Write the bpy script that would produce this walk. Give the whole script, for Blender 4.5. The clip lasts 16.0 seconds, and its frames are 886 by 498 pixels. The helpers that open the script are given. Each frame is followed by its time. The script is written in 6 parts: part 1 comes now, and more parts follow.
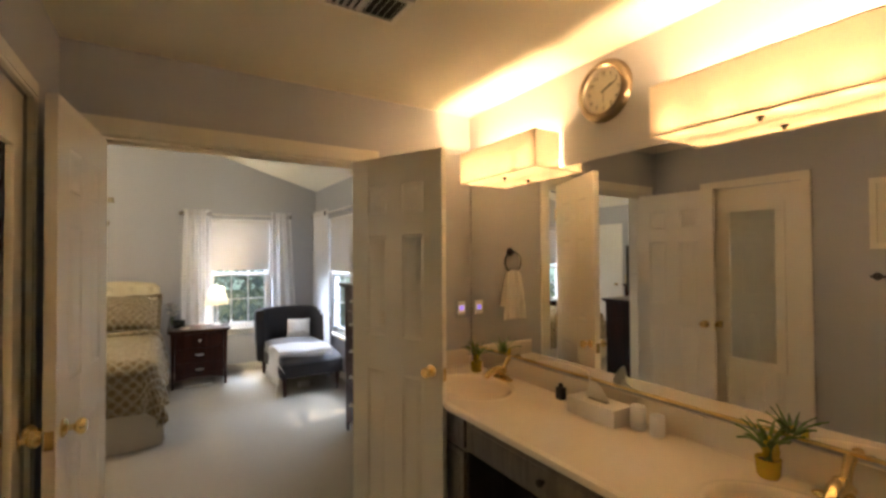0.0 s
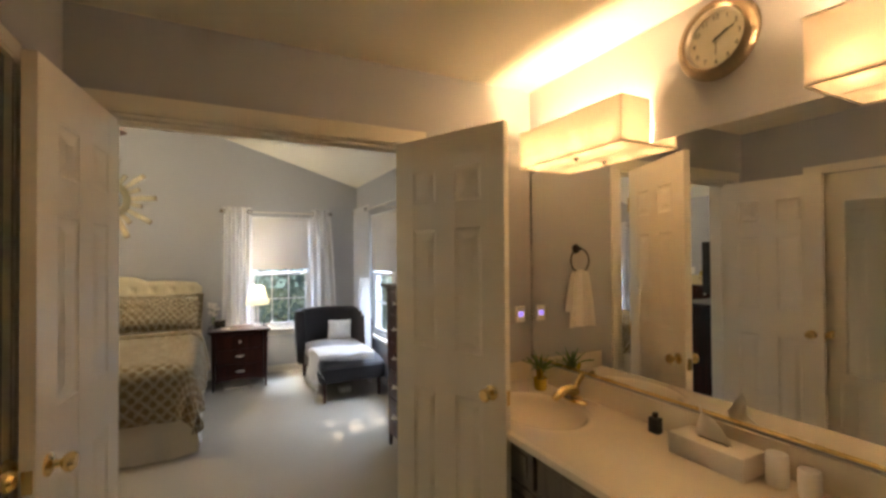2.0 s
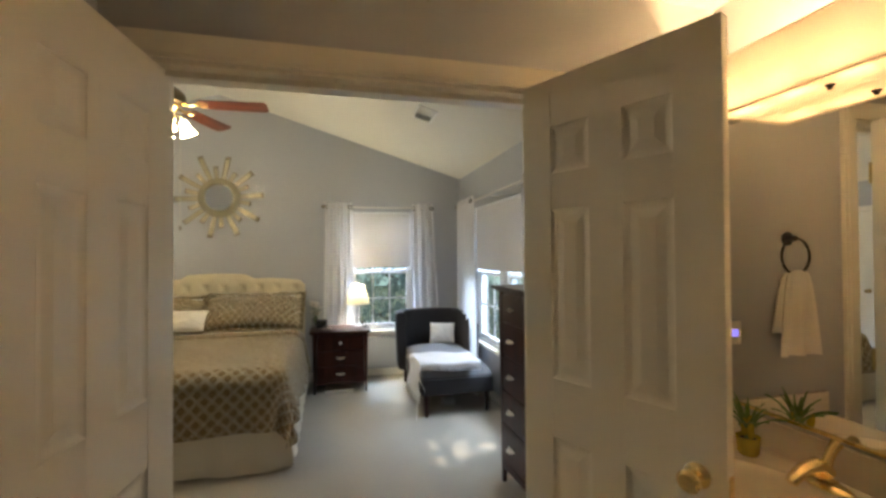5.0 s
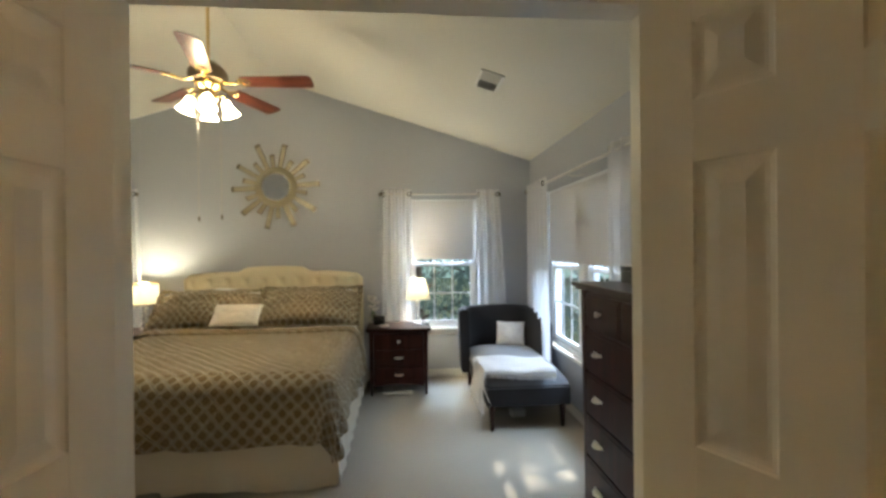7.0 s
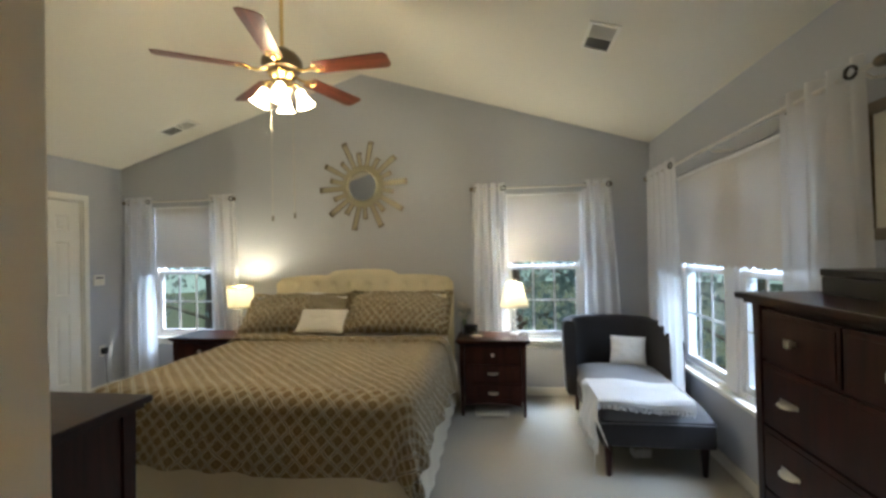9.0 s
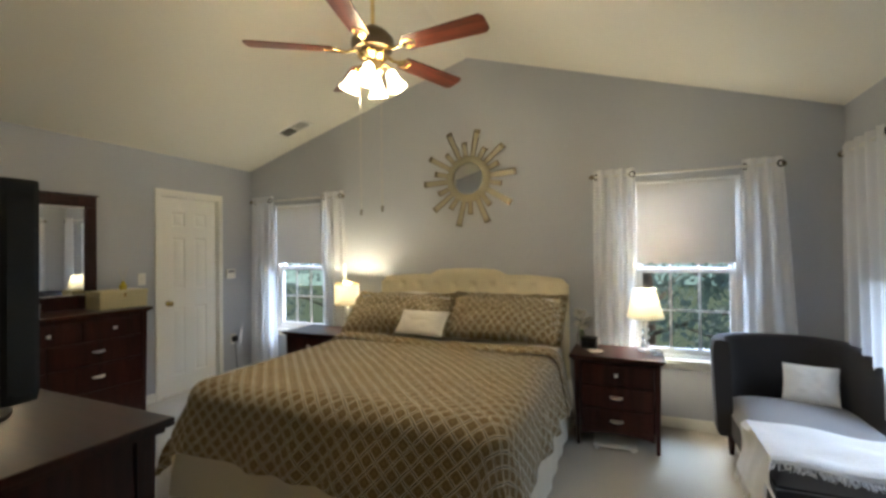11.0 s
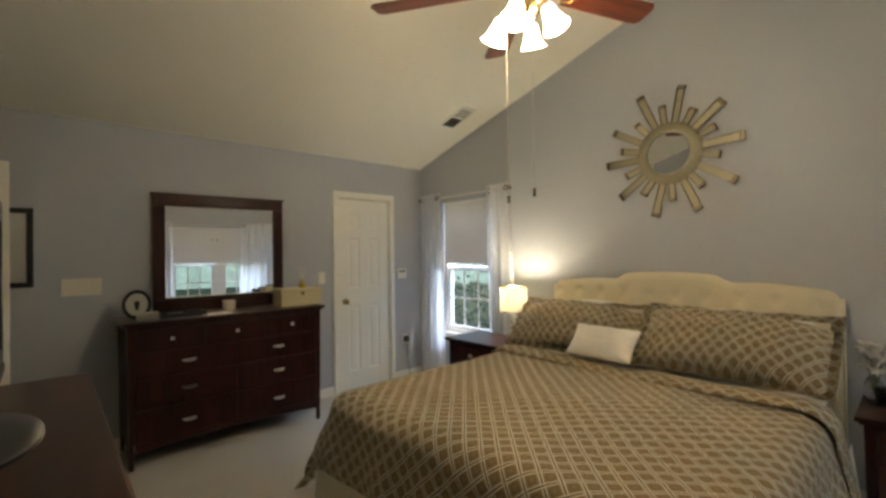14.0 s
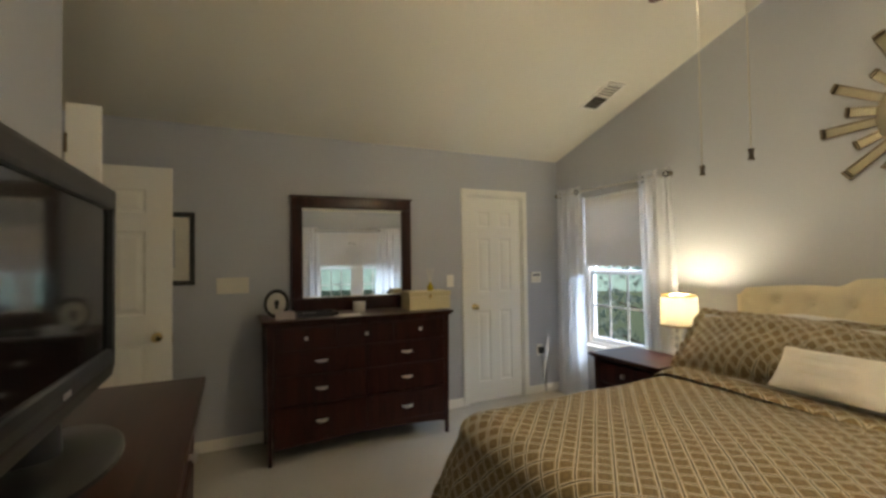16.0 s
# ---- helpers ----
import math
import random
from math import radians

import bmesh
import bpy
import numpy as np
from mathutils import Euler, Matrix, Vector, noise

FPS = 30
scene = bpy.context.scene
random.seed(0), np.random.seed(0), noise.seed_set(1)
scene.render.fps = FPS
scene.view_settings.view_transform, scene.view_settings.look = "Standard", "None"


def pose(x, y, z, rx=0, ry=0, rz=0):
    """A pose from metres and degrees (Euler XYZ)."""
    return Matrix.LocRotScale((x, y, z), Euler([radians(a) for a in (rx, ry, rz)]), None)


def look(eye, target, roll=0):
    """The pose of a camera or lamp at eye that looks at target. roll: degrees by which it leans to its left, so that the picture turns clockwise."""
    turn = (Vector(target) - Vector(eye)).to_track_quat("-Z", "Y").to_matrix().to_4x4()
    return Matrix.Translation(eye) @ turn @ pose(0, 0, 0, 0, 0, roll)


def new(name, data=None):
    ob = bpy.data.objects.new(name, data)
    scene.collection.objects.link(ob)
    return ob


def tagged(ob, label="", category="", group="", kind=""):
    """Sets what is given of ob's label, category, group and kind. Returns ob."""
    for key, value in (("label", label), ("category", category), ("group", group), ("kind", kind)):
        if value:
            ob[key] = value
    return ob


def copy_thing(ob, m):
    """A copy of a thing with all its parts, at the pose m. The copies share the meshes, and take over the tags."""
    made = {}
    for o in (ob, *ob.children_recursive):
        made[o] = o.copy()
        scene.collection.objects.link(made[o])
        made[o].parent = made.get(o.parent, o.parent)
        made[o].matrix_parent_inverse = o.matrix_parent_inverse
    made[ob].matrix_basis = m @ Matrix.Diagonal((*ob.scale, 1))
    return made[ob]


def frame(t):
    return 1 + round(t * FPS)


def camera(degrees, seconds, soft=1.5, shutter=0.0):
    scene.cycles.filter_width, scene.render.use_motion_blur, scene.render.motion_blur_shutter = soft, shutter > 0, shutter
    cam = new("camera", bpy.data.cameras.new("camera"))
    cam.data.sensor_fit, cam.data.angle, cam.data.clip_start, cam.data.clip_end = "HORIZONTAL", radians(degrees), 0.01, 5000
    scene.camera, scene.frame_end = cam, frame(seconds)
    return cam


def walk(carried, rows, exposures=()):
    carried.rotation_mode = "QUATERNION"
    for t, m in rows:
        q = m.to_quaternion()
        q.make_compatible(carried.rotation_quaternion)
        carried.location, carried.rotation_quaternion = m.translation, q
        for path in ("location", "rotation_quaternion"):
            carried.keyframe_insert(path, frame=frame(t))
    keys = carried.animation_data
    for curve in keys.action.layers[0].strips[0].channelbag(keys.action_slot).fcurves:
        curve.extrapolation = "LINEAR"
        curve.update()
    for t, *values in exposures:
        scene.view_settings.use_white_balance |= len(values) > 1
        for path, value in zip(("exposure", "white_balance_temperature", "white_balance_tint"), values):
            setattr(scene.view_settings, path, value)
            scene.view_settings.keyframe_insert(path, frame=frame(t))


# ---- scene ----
cam = camera(90.6, 16.0, 3.0)
PATH = [
    (0, (-0.022, -0.162, 1.51), (1.035, 1.535, 1.541), -0.3),
    (0.5, (0.023, -0.08, 1.513), (1.04, 1.642, 1.539), -0.4),
    (1, (0.047, 0.001, 1.5), (1.029, 1.743, 1.536), -0.1),
    (1.5, (0.072, 0.093, 1.499), (1.021, 1.853, 1.53), -0.3),
    (2, (0.099, 0.204, 1.503), (0.998, 1.99, 1.53), -0.4),
    (2.5, (0.116, 0.309, 1.505), (0.96, 2.122, 1.53), -0.4),
    (3, (0.138, 0.404, 1.497), (0.91, 2.249, 1.528), -0.3),
    (3.5, (0.171, 0.507, 1.496), (0.861, 2.384, 1.532), -0.2),
    (4, (0.19, 0.61, 1.497), (0.803, 2.514, 1.533), -0.4),
    (6.5, (0.324, 1.186, 1.444), (0.582, 3.169, 1.448), -0.4),
    (7, (0.36, 1.317, 1.464), (0.528, 3.309, 1.458), -0.6),
    (7.5, (0.375, 1.43, 1.419), (0.443, 3.429, 1.435), -0.3),
    (8, (0.388, 1.561, 1.427), (0.342, 3.56, 1.44), -0.4),
    (8.5, (0.385, 1.689, 1.436), (0.212, 3.682, 1.445), -0.5),
    (8.7, (0.393, 1.752, 1.443), (0.179, 3.741, 1.454), -0.8),
    (10.8, (0.404, 2.235, 1.443), (-0.336, 4.093, 1.457), -0.7),
    (11, (0.406, 2.282, 1.44), (-0.392, 4.116, 1.455), -0.6),
    (11.5, (0.361, 2.387, 1.432), (-0.541, 4.172, 1.449), -0.4),
    (12, (0.343, 2.506, 1.438), (-0.676, 4.227, 1.453), -0.4),
    (12.5, (0.321, 2.621, 1.433), (-0.818, 4.265, 1.441), -0.7),
    (13, (0.282, 2.738, 1.443), (-0.97, 4.298, 1.448), -0.8),
    (13.5, (0.245, 2.827, 1.426), (-1.122, 4.287, 1.442), -0.9),
    (14, (0.189, 2.91, 1.444), (-1.291, 4.256, 1.463), -0.8),
    (14.5, (0.106, 2.988, 1.41), (-1.479, 4.207, 1.445), -1.0),
    (15, (0.014, 3.046, 1.407), (-1.653, 4.15, 1.441), -0.9),
    (15.5, (-0.079, 3.057, 1.404), (-1.812, 4.053, 1.442), -1.1),
    (16, (-0.167, 3.105, 1.409), (-1.969, 3.972, 1.46), -0.8),
]
walk(cam, [(t, look(eye, target, roll)) for t, eye, target, roll in PATH], [(0, 0.78, 6950, 17), (3.5, 0.66, 6700, 14), (6.5, 0.6, 6450, 8), (8.7, 0.4, 6350, 9), (11.5, 0.42, 6500, 11), (16, 0.42, 6800, 12)])

# ---- world, sun, lamps ----
world = bpy.data.worlds.new("sky")
scene.world = world
world.use_nodes = True
wn = world.node_tree.nodes
sky = wn.new("ShaderNodeTexSky")
sky.sky_type = "NISHITA"
sky.sun_disc = False
SUN_WAY = Vector((-1.0, -0.35, -1.5)).normalized()   # the way the sunlight travels
sky.sun_elevation = math.asin(-SUN_WAY.z)
sky.sun_rotation = math.atan2(-SUN_WAY.x, -SUN_WAY.y)
wn["Background"].inputs[1].default_value = 0.15
world.node_tree.links.new(sky.outputs[0], wn["Background"].inputs[0])
sun = new("sun", bpy.data.lights.new("sun", "SUN"))
sun.data.energy, sun.data.angle, sun.data.color = 4.0, radians(0.5), (1.0, 0.93, 0.82)
sun.matrix_world = look((9, 7.5, 14), Vector((9, 7.5, 14)) + SUN_WAY)

WARM = (1.0, 0.66, 0.33)


def point(name, place, watts, colour=WARM, radius=0.03):
    lamp = new(name, bpy.data.lights.new(name, "POINT"))
    lamp.data.energy, lamp.data.color, lamp.data.shadow_soft_size = watts, colour, radius
    lamp.location = place
    return lamp


def window_light(name, place, target, sx, sz, watts):
    lamp = new(name, bpy.data.lights.new(name, "AREA"))
    lamp.data.shape, lamp.data.size, lamp.data.size_y = "RECTANGLE", sx, sz
    lamp.data.energy, lamp.data.color = watts, (0.58, 0.75, 1.0)
    lamp.matrix_world = look(place, target)
    return lamp


window_light("daylight", (0.785, 7.15, 2.0), (0.785, 6.0, 0.7), 0.8, 0.8, 120)
window_light("daylight", (-3.155, 7.15, 2.0), (-3.155, 6.0, 0.7), 0.8, 0.8, 120)
window_light("daylight", (2.65, 4.86, 2.0), (1.5, 4.86, 0.7), 1.7, 0.8, 105)
FAN = Vector((-1.0, 4.5, 0))
for a in (20, 110, 200, 290):
    point("fan_bulb", (FAN.x + 0.1 * math.cos(radians(a)), FAN.y + 0.1 * math.sin(radians(a)), 2.37), 4.6, (1.0, 0.86, 0.60), 0.035)
point("bedside_bulb", (0.48, 5.98, 1.06), 24, (1.0, 0.88, 0.62), 0.045)
point("bedside_bulb", (-2.27, 5.98, 1.085), 22, (1.0, 0.88, 0.62), 0.045)
# The nine-bulb row is lengthened past what is seen, to brighten the bathroom.
for y0, n in ((1.43, 4), (-0.64, 9)):
    for i in range(n):
        point("vanity_bulb", (1.565, y0 + 0.09 + 0.16 * i, 1.99), 7.4, (1.0, 0.63, 0.31), 0.03)

# ---- materials ----


def material(name, colour, rough=0.6, metal=0.0, grain=0.06, size=40.0, stain=0.05, stain_size=2.5, bump=0.05, coat=0.0, sheen=0.0):
    """A plain surface: base colour with fine grain, broad unevenness and a little relief."""
    m = bpy.data.materials.new(name)
    m.use_nodes = True
    n, l = m.node_tree.nodes, m.node_tree.links
    b = n["Principled BSDF"]
    b.inputs["Roughness"].default_value = rough
    b.inputs["Metallic"].default_value = metal
    b.inputs["Coat Weight"].default_value = coat
    b.inputs["Coat Roughness"].default_value = 0.12
    b.inputs["Sheen Weight"].default_value = sheen
    tex = n.new("ShaderNodeTexCoord")
    fine, broad = n.new("ShaderNodeTexNoise"), n.new("ShaderNodeTexNoise")
    fine.inputs["Scale"].default_value, fine.inputs["Detail"].default_value = size, 4
    broad.inputs["Scale"].default_value, broad.inputs["Detail"].default_value = stain_size, 3
    l.new(tex.outputs["Object"], fine.inputs["Vector"])
    l.new(tex.outputs["Object"], broad.inputs["Vector"])
    both = n.new("ShaderNodeMath")
    both.operation = "MULTIPLY_ADD"
    l.new(fine.outputs["Fac"], both.inputs[0])
    both.inputs[1].default_value = 2 * grain
    scaled = n.new("ShaderNodeMath")
    scaled.operation = "MULTIPLY_ADD"
    l.new(broad.outputs["Fac"], scaled.inputs[0])
    scaled.inputs[1].default_value, scaled.inputs[2].default_value = 2 * stain, 1 - grain - stain
    l.new(scaled.outputs[0], both.inputs[2])
    tint = n.new("ShaderNodeVectorMath")
    tint.operation = "SCALE"
    tint.inputs[0].default_value = colour
    l.new(both.outputs[0], tint.inputs["Scale"])
    l.new(tint.outputs[0], b.inputs["Base Color"])
    if bump:
        relief = n.new("ShaderNodeBump")
        relief.inputs["Strength"].default_value, relief.inputs["Distance"].default_value = bump, 0.01
        l.new(fine.outputs["Fac"], relief.inputs["Height"])
        l.new(relief.outputs[0], b.inputs["Normal"])
    return m


def wood(name, dark, light, rough=0.3, along="Z", scale=6.0, coat=0.3):
    """Stained wood with grain running along one axis."""
    m = bpy.data.materials.new(name)
    m.use_nodes = True
    n, l = m.node_tree.nodes, m.node_tree.links
    b = n["Principled BSDF"]
    tex, mapping = n.new("ShaderNodeTexCoord"), n.new("ShaderNodeMapping")
    stretch = [scale * 4] * 3
    stretch["XYZ".index(along)] = scale * 0.35
    mapping.inputs["Scale"].default_value = stretch
    grain, fine = n.new("ShaderNodeTexNoise"), n.new("ShaderNodeTexNoise")
    grain.inputs["Scale"].default_value, grain.inputs["Detail"].default_value = 1.0, 5
    grain.inputs["Distortion"].default_value = 0.8
    fine.inputs["Scale"].default_value = 7.0
    ramp = n.new("ShaderNodeValToRGB")
    ramp.color_ramp.elements[0].position, ramp.color_ramp.elements[1].position = 0.35, 0.68
    ramp.color_ramp.elements[0].color, ramp.color_ramp.elements[1].color = (*dark, 1), (*light, 1)
    relief = n.new("ShaderNodeBump")
    relief.inputs["Strength"].default_value, relief.inputs["Distance"].default_value = 0.05, 0.004
    l.new(tex.outputs["Object"], mapping.inputs["Vector"])
    l.new(mapping.outputs[0], grain.inputs["Vector"])
    l.new(mapping.outputs[0], fine.inputs["Vector"])
    l.new(grain.outputs["Fac"], ramp.inputs[0])
    l.new(ramp.outputs[0], b.inputs["Base Color"])
    l.new(fine.outputs["Fac"], relief.inputs["Height"])
    l.new(relief.outputs[0], b.inputs["Normal"])
    b.inputs["Roughness"].default_value = rough
    b.inputs["Coat Weight"].default_value, b.inputs["Coat Roughness"].default_value = coat, 0.15
    return m


def cloth(name, colour, through_colour, share, weave=350.0, bump=0.15):
    """Thin woven cloth that lets some light through."""
    m = material(name, colour, 0.9, grain=0.05, size=weave, bump=bump)
    n, l = m.node_tree.nodes, m.node_tree.links
    glow, mix = n.new("ShaderNodeBsdfTranslucent"), n.new("ShaderNodeMixShader")
    glow.inputs[0].default_value = (*through_colour, 1)
    mix.inputs[0].default_value = share
    l.new(n["Principled BSDF"].outputs[0], mix.inputs[1])
    l.new(glow.outputs[0], mix.inputs[2])
    l.new(mix.outputs[0], n["Material Output"].inputs[0])
    return m


def sheer(name, colour, share, clear):
    """Sheer voile: cloth with open weave."""
    m = cloth(name, colour, colour, share)
    n, l = m.node_tree.nodes, m.node_tree.links
    last = n["Material Output"].inputs[0].links[0].from_socket
    hole, mix = n.new("ShaderNodeBsdfTransparent"), n.new("ShaderNodeMixShader")
    mix.inputs[0].default_value = clear
    l.new(last, mix.inputs[1])
    l.new(hole.outputs[0], mix.inputs[2])
    l.new(mix.outputs[0], n["Material Output"].inputs[0])
    return m


def lattice(name, ground, line, dark, period):
    """Woven jacquard of nested diamonds, laid out along the cloth's own UVs in metres."""
    m = material(name, ground, 0.85, grain=0.1, size=160, stain=0.06, bump=0.2, sheen=0.1)
    n, l = m.node_tree.nodes, m.node_tree.links
    b = n["Principled BSDF"]
    base = b.inputs["Base Color"].links[0].from_socket
    uv = n.new("ShaderNodeUVMap")
    sep = n.new("ShaderNodeSeparateXYZ")
    l.new(uv.outputs[0], sep.inputs[0])

    def math_node(op, a, c=None, d=None):
        k = n.new("ShaderNodeMath")
        k.operation = op
        for i, v in enumerate((a, c, d)):
            if v is None:
                continue
            if isinstance(v, (int, float)):
                k.inputs[i].default_value = v
            else:
                l.new(v, k.inputs[i])
        return k.outputs[0]
    u = math_node("MULTIPLY", sep.outputs[0], 1 / period)
    v = math_node("MULTIPLY", sep.outputs[1], 1 / period)
    p, q = math_node("ADD", u, v), math_node("SUBTRACT", u, v)

    fp, fq = math_node("FRACT", p), math_node("FRACT", q)
    def stripe(at, half):
        return math_node("COMPARE", fp, at, half), math_node("COMPARE", fq, at, half)
    a1, b1 = stripe(0.045, 0.038)
    a2, b2 = stripe(0.225, 0.038)
    a3, b3 = stripe(0.14, 0.05)
    over = math_node("GREATER_THAN", math_node("FRACT", math_node("MULTIPLY", math_node("ADD", p, math_node("FLOOR", q)), 0.5)), 0.5)
    wp, wq = math_node("MAXIMUM", a1, a2), math_node("MAXIMUM", b1, b2)
    hide_p = math_node("MULTIPLY", b3, over)
    hide_q = math_node("MULTIPLY", a3, math_node("SUBTRACT", 1.0, over))
    light = math_node("MAXIMUM", math_node("MULTIPLY", wp, math_node("SUBTRACT", 1.0, hide_p)), math_node("MULTIPLY", wq, math_node("SUBTRACT", 1.0, hide_q)))
    inner = math_node("MULTIPLY", math_node("COMPARE", math_node("MAXIMUM", math_node("ABSOLUTE", math_node("SUBTRACT", fp, 0.63)), math_node("ABSOLUTE", math_node("SUBTRACT", fq, 0.63))), 0.2, 0.035), 0.55)
    shade = math_node("MULTIPLY", math_node("MAXIMUM", math_node("MAXIMUM", a3, b3), inner), math_node("SUBTRACT", 1.0, light))
    mix1, mix2 = n.new("ShaderNodeMix"), n.new("ShaderNodeMix")
    for k in (mix1, mix2):
        k.data_type = "RGBA"
    l.new(math_node("MULTIPLY", light, 0.92), mix1.inputs[0])
    l.new(base, mix1.inputs[6])
    mix1.inputs[7].default_value = (*line, 1)
    l.new(math_node("MULTIPLY", shade, 0.88), mix2.inputs[0])
    l.new(mix1.outputs[2], mix2.inputs[6])
    mix2.inputs[7].default_value = (*dark, 1)
    l.new(mix2.outputs[2], b.inputs["Base Color"])
    return m


def glass(name, tint=(1, 1, 1), rough=0.0):
    m = bpy.data.materials.new(name)
    m.use_nodes = True
    n, l = m.node_tree.nodes, m.node_tree.links
    gloss, clear, mix = n.new("ShaderNodeBsdfGlossy"), n.new("ShaderNodeBsdfTransparent"), n.new("ShaderNodeMixShader")
    fres, steep = n.new("ShaderNodeLayerWeight"), n.new("ShaderNodeMath")
    steep.operation = "POWER"
    steep.inputs[1].default_value = 4.0
    low = n.new("ShaderNodeMath")
    low.operation = "MULTIPLY_ADD"
    low.inputs[1].default_value, low.inputs[2].default_value = 0.45, 0.035
    l.new(fres.outputs["Facing"], steep.inputs[0])
    l.new(steep.outputs[0], low.inputs[0])
    gloss.inputs["Roughness"].default_value = 0.02
    clear.inputs[0].default_value = (*tint, 1)
    l.new(low.outputs[0], mix.inputs[0])
    l.new(clear.outputs[0], mix.inputs[1])
    l.new(gloss.outputs[0], mix.inputs[2])
    l.new(mix.outputs[0], n["Material Output"].inputs[0])
    return m


def glow(name, colour, strength):
    m = bpy.data.materials.new(name)
    m.use_nodes = True
    b = m.node_tree.nodes["Principled BSDF"]
    b.inputs["Base Color"].default_value = (*colour, 1)
    b.inputs["Emission Color"].default_value = (*colour, 1)
    b.inputs["Emission Strength"].default_value = strength
    return m


WALL = material("grey_blue_wall_paint", (0.45, 0.468, 0.505), 0.55, grain=0.02, size=120, stain=0.03, stain_size=1.2, bump=0.04)
CEILING = material("off_white_ceiling_paint", (0.79, 0.76, 0.66), 0.85, grain=0.03, size=150, stain=0.03, stain_size=1.0, bump=0.08)
TRIM = material("white_semi_gloss_paint", (0.84, 0.82, 0.75), 0.3, grain=0.01, size=60, stain=0.02, bump=0.02)
VINYL = material("window_vinyl", (0.82, 0.83, 0.84), 0.4, grain=0.01, bump=0.0)
CARPET = material("beige_carpet", (0.46, 0.425, 0.35), 0.95, grain=0.16, size=260, stain=0.08, stain_size=3.0, bump=0.6, sheen=0.2)
BATH_FLOOR = material("bath_vinyl_floor", (0.58, 0.54, 0.46), 0.4, grain=0.05, size=30)
CHERRY = wood("dark_cherry_wood", (0.019, 0.0042, 0.0027), (0.044, 0.0095, 0.006), 0.38, "Z", 6.0, 0.12)
CHERRY_X = wood("dark_cherry_top_x", (0.018, 0.0055, 0.004), (0.042, 0.012, 0.0075), 0.30, "X", 6.0, 0.15)
for m in (CHERRY, CHERRY_X):
    m.node_tree.nodes["Principled BSDF"].inputs["Specular IOR Level"].default_value = 0.2
BLADE = wood("fan_blade_wood", (0.10, 0.022, 0.012), (0.20, 0.05, 0.025), 0.3, "X")
ESPRESSO = wood("espresso_vanity_wood", (0.075, 0.062, 0.05), (0.13, 0.108, 0.088), 0.4, "Z")
BRASS = material("polished_brass", (0.86, 0.68, 0.36), 0.18, 1.0, grain=0.02, size=30, bump=0.0)
NICKEL = material("brushed_nickel", (0.72, 0.70, 0.66), 0.28, 1.0, grain=0.02, bump=0.02)
BRONZE = material("dark_bronze", (0.035, 0.028, 0.024), 0.4, 0.6, bump=0.02)
PEWTER = material("antique_pewter", (0.20, 0.16, 0.115), 0.35, 0.9, grain=0.15, size=60, bump=0.1)
GOLD_LEAF = material("silver_gold_leaf", (0.35, 0.32, 0.225), 0.45, 0.7, grain=0.14, size=45, bump=0.12)
MIRROR = material("mirror_silver", (0.90, 0.91, 0.90), 0.01, 1.0, grain=0.0, stain=0.0, bump=0.0)
GLASS = glass("window_glass")
CRYSTAL = bpy.data.materials.new("lamp_crystal")
CRYSTAL.use_nodes = True
CRYSTAL.node_tree.nodes["Principled BSDF"].inputs["Transmission Weight"].default_value = 0.85
CRYSTAL.node_tree.nodes["Principled BSDF"].inputs["Roughness"].default_value = 0.05
CRYSTAL.node_tree.nodes["Principled BSDF"].inputs["Base Color"].default_value = (0.93, 0.95, 0.95, 1)
SHEER = sheer("white_voile", (0.95, 0.95, 0.96), 0.68, 0.22)
BLIND = cloth("cream_blind_cloth", (0.74, 0.72, 0.70), (0.62, 0.61, 0.60), 0.12)
COVERLET = lattice("taupe_lattice_coverlet", (0.235, 0.172, 0.083), (0.70, 0.65, 0.53), (0.03, 0.022, 0.017), 0.09)
SHAM = lattice("taupe_lattice_sham", (0.24, 0.18, 0.094), (0.68, 0.63, 0.51), (0.03, 0.022, 0.017), 0.072)
SKIRT = material("cream_bed_skirt", (0.70, 0.66, 0.56), 0.9, grain=0.04, size=300, bump=0.1)
WHITE_LINEN = material("white_pillow_linen", (0.80, 0.79, 0.76), 0.85, grain=0.03, size=250, bump=0.1)
SATIN = material("pale_satin", (0.74, 0.71, 0.66), 0.45, grain=0.03, size=250, bump=0.1, sheen=0.3)
TUFT = material("cream_headboard_linen", (0.72, 0.65, 0.47), 0.85, grain=0.05, size=280, bump=0.12)
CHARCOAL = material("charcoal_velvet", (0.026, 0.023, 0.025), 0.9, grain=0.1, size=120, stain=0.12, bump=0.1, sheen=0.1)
# Paler copy of the chaise velvet: daylight on the seat put into the colour.
SEAT_GREY = material("daylit_velvet_seat", (0.20, 0.20, 0.21), 0.85, grain=0.08, size=120, stain=0.12, bump=0.1, sheen=0.5)
THROW = material("white_woven_throw", (0.84, 0.84, 0.84), 0.9, grain=0.08, size=90, bump=0.5)
BLACK = material("black_plastic", (0.012, 0.012, 0.013), 0.35, grain=0.05, bump=0.0)
SCREEN = material("tv_screen", (0.006, 0.006, 0.007), 0.06, grain=0.0, stain=0.0, bump=0.0, coat=0.6)
MARBLE = material("cultured_marble", (0.80, 0.74, 0.64), 0.12, grain=0.02, size=8, stain=0.06, stain_size=4, bump=0.0, coat=0.3)
LAMP_SHADE = cloth("cream_lamp_shade", (0.82, 0.78, 0.68), (0.97, 0.93, 0.82), 0.78)
VANITY_SHADE = cloth("linen_vanity_shade", (0.66, 0.62, 0.55), (0.62, 0.58, 0.52), 0.5)
PALE_PLASTIC = material("ivory_plastic", (0.72, 0.68, 0.58), 0.4, grain=0.01, bump=0.0)
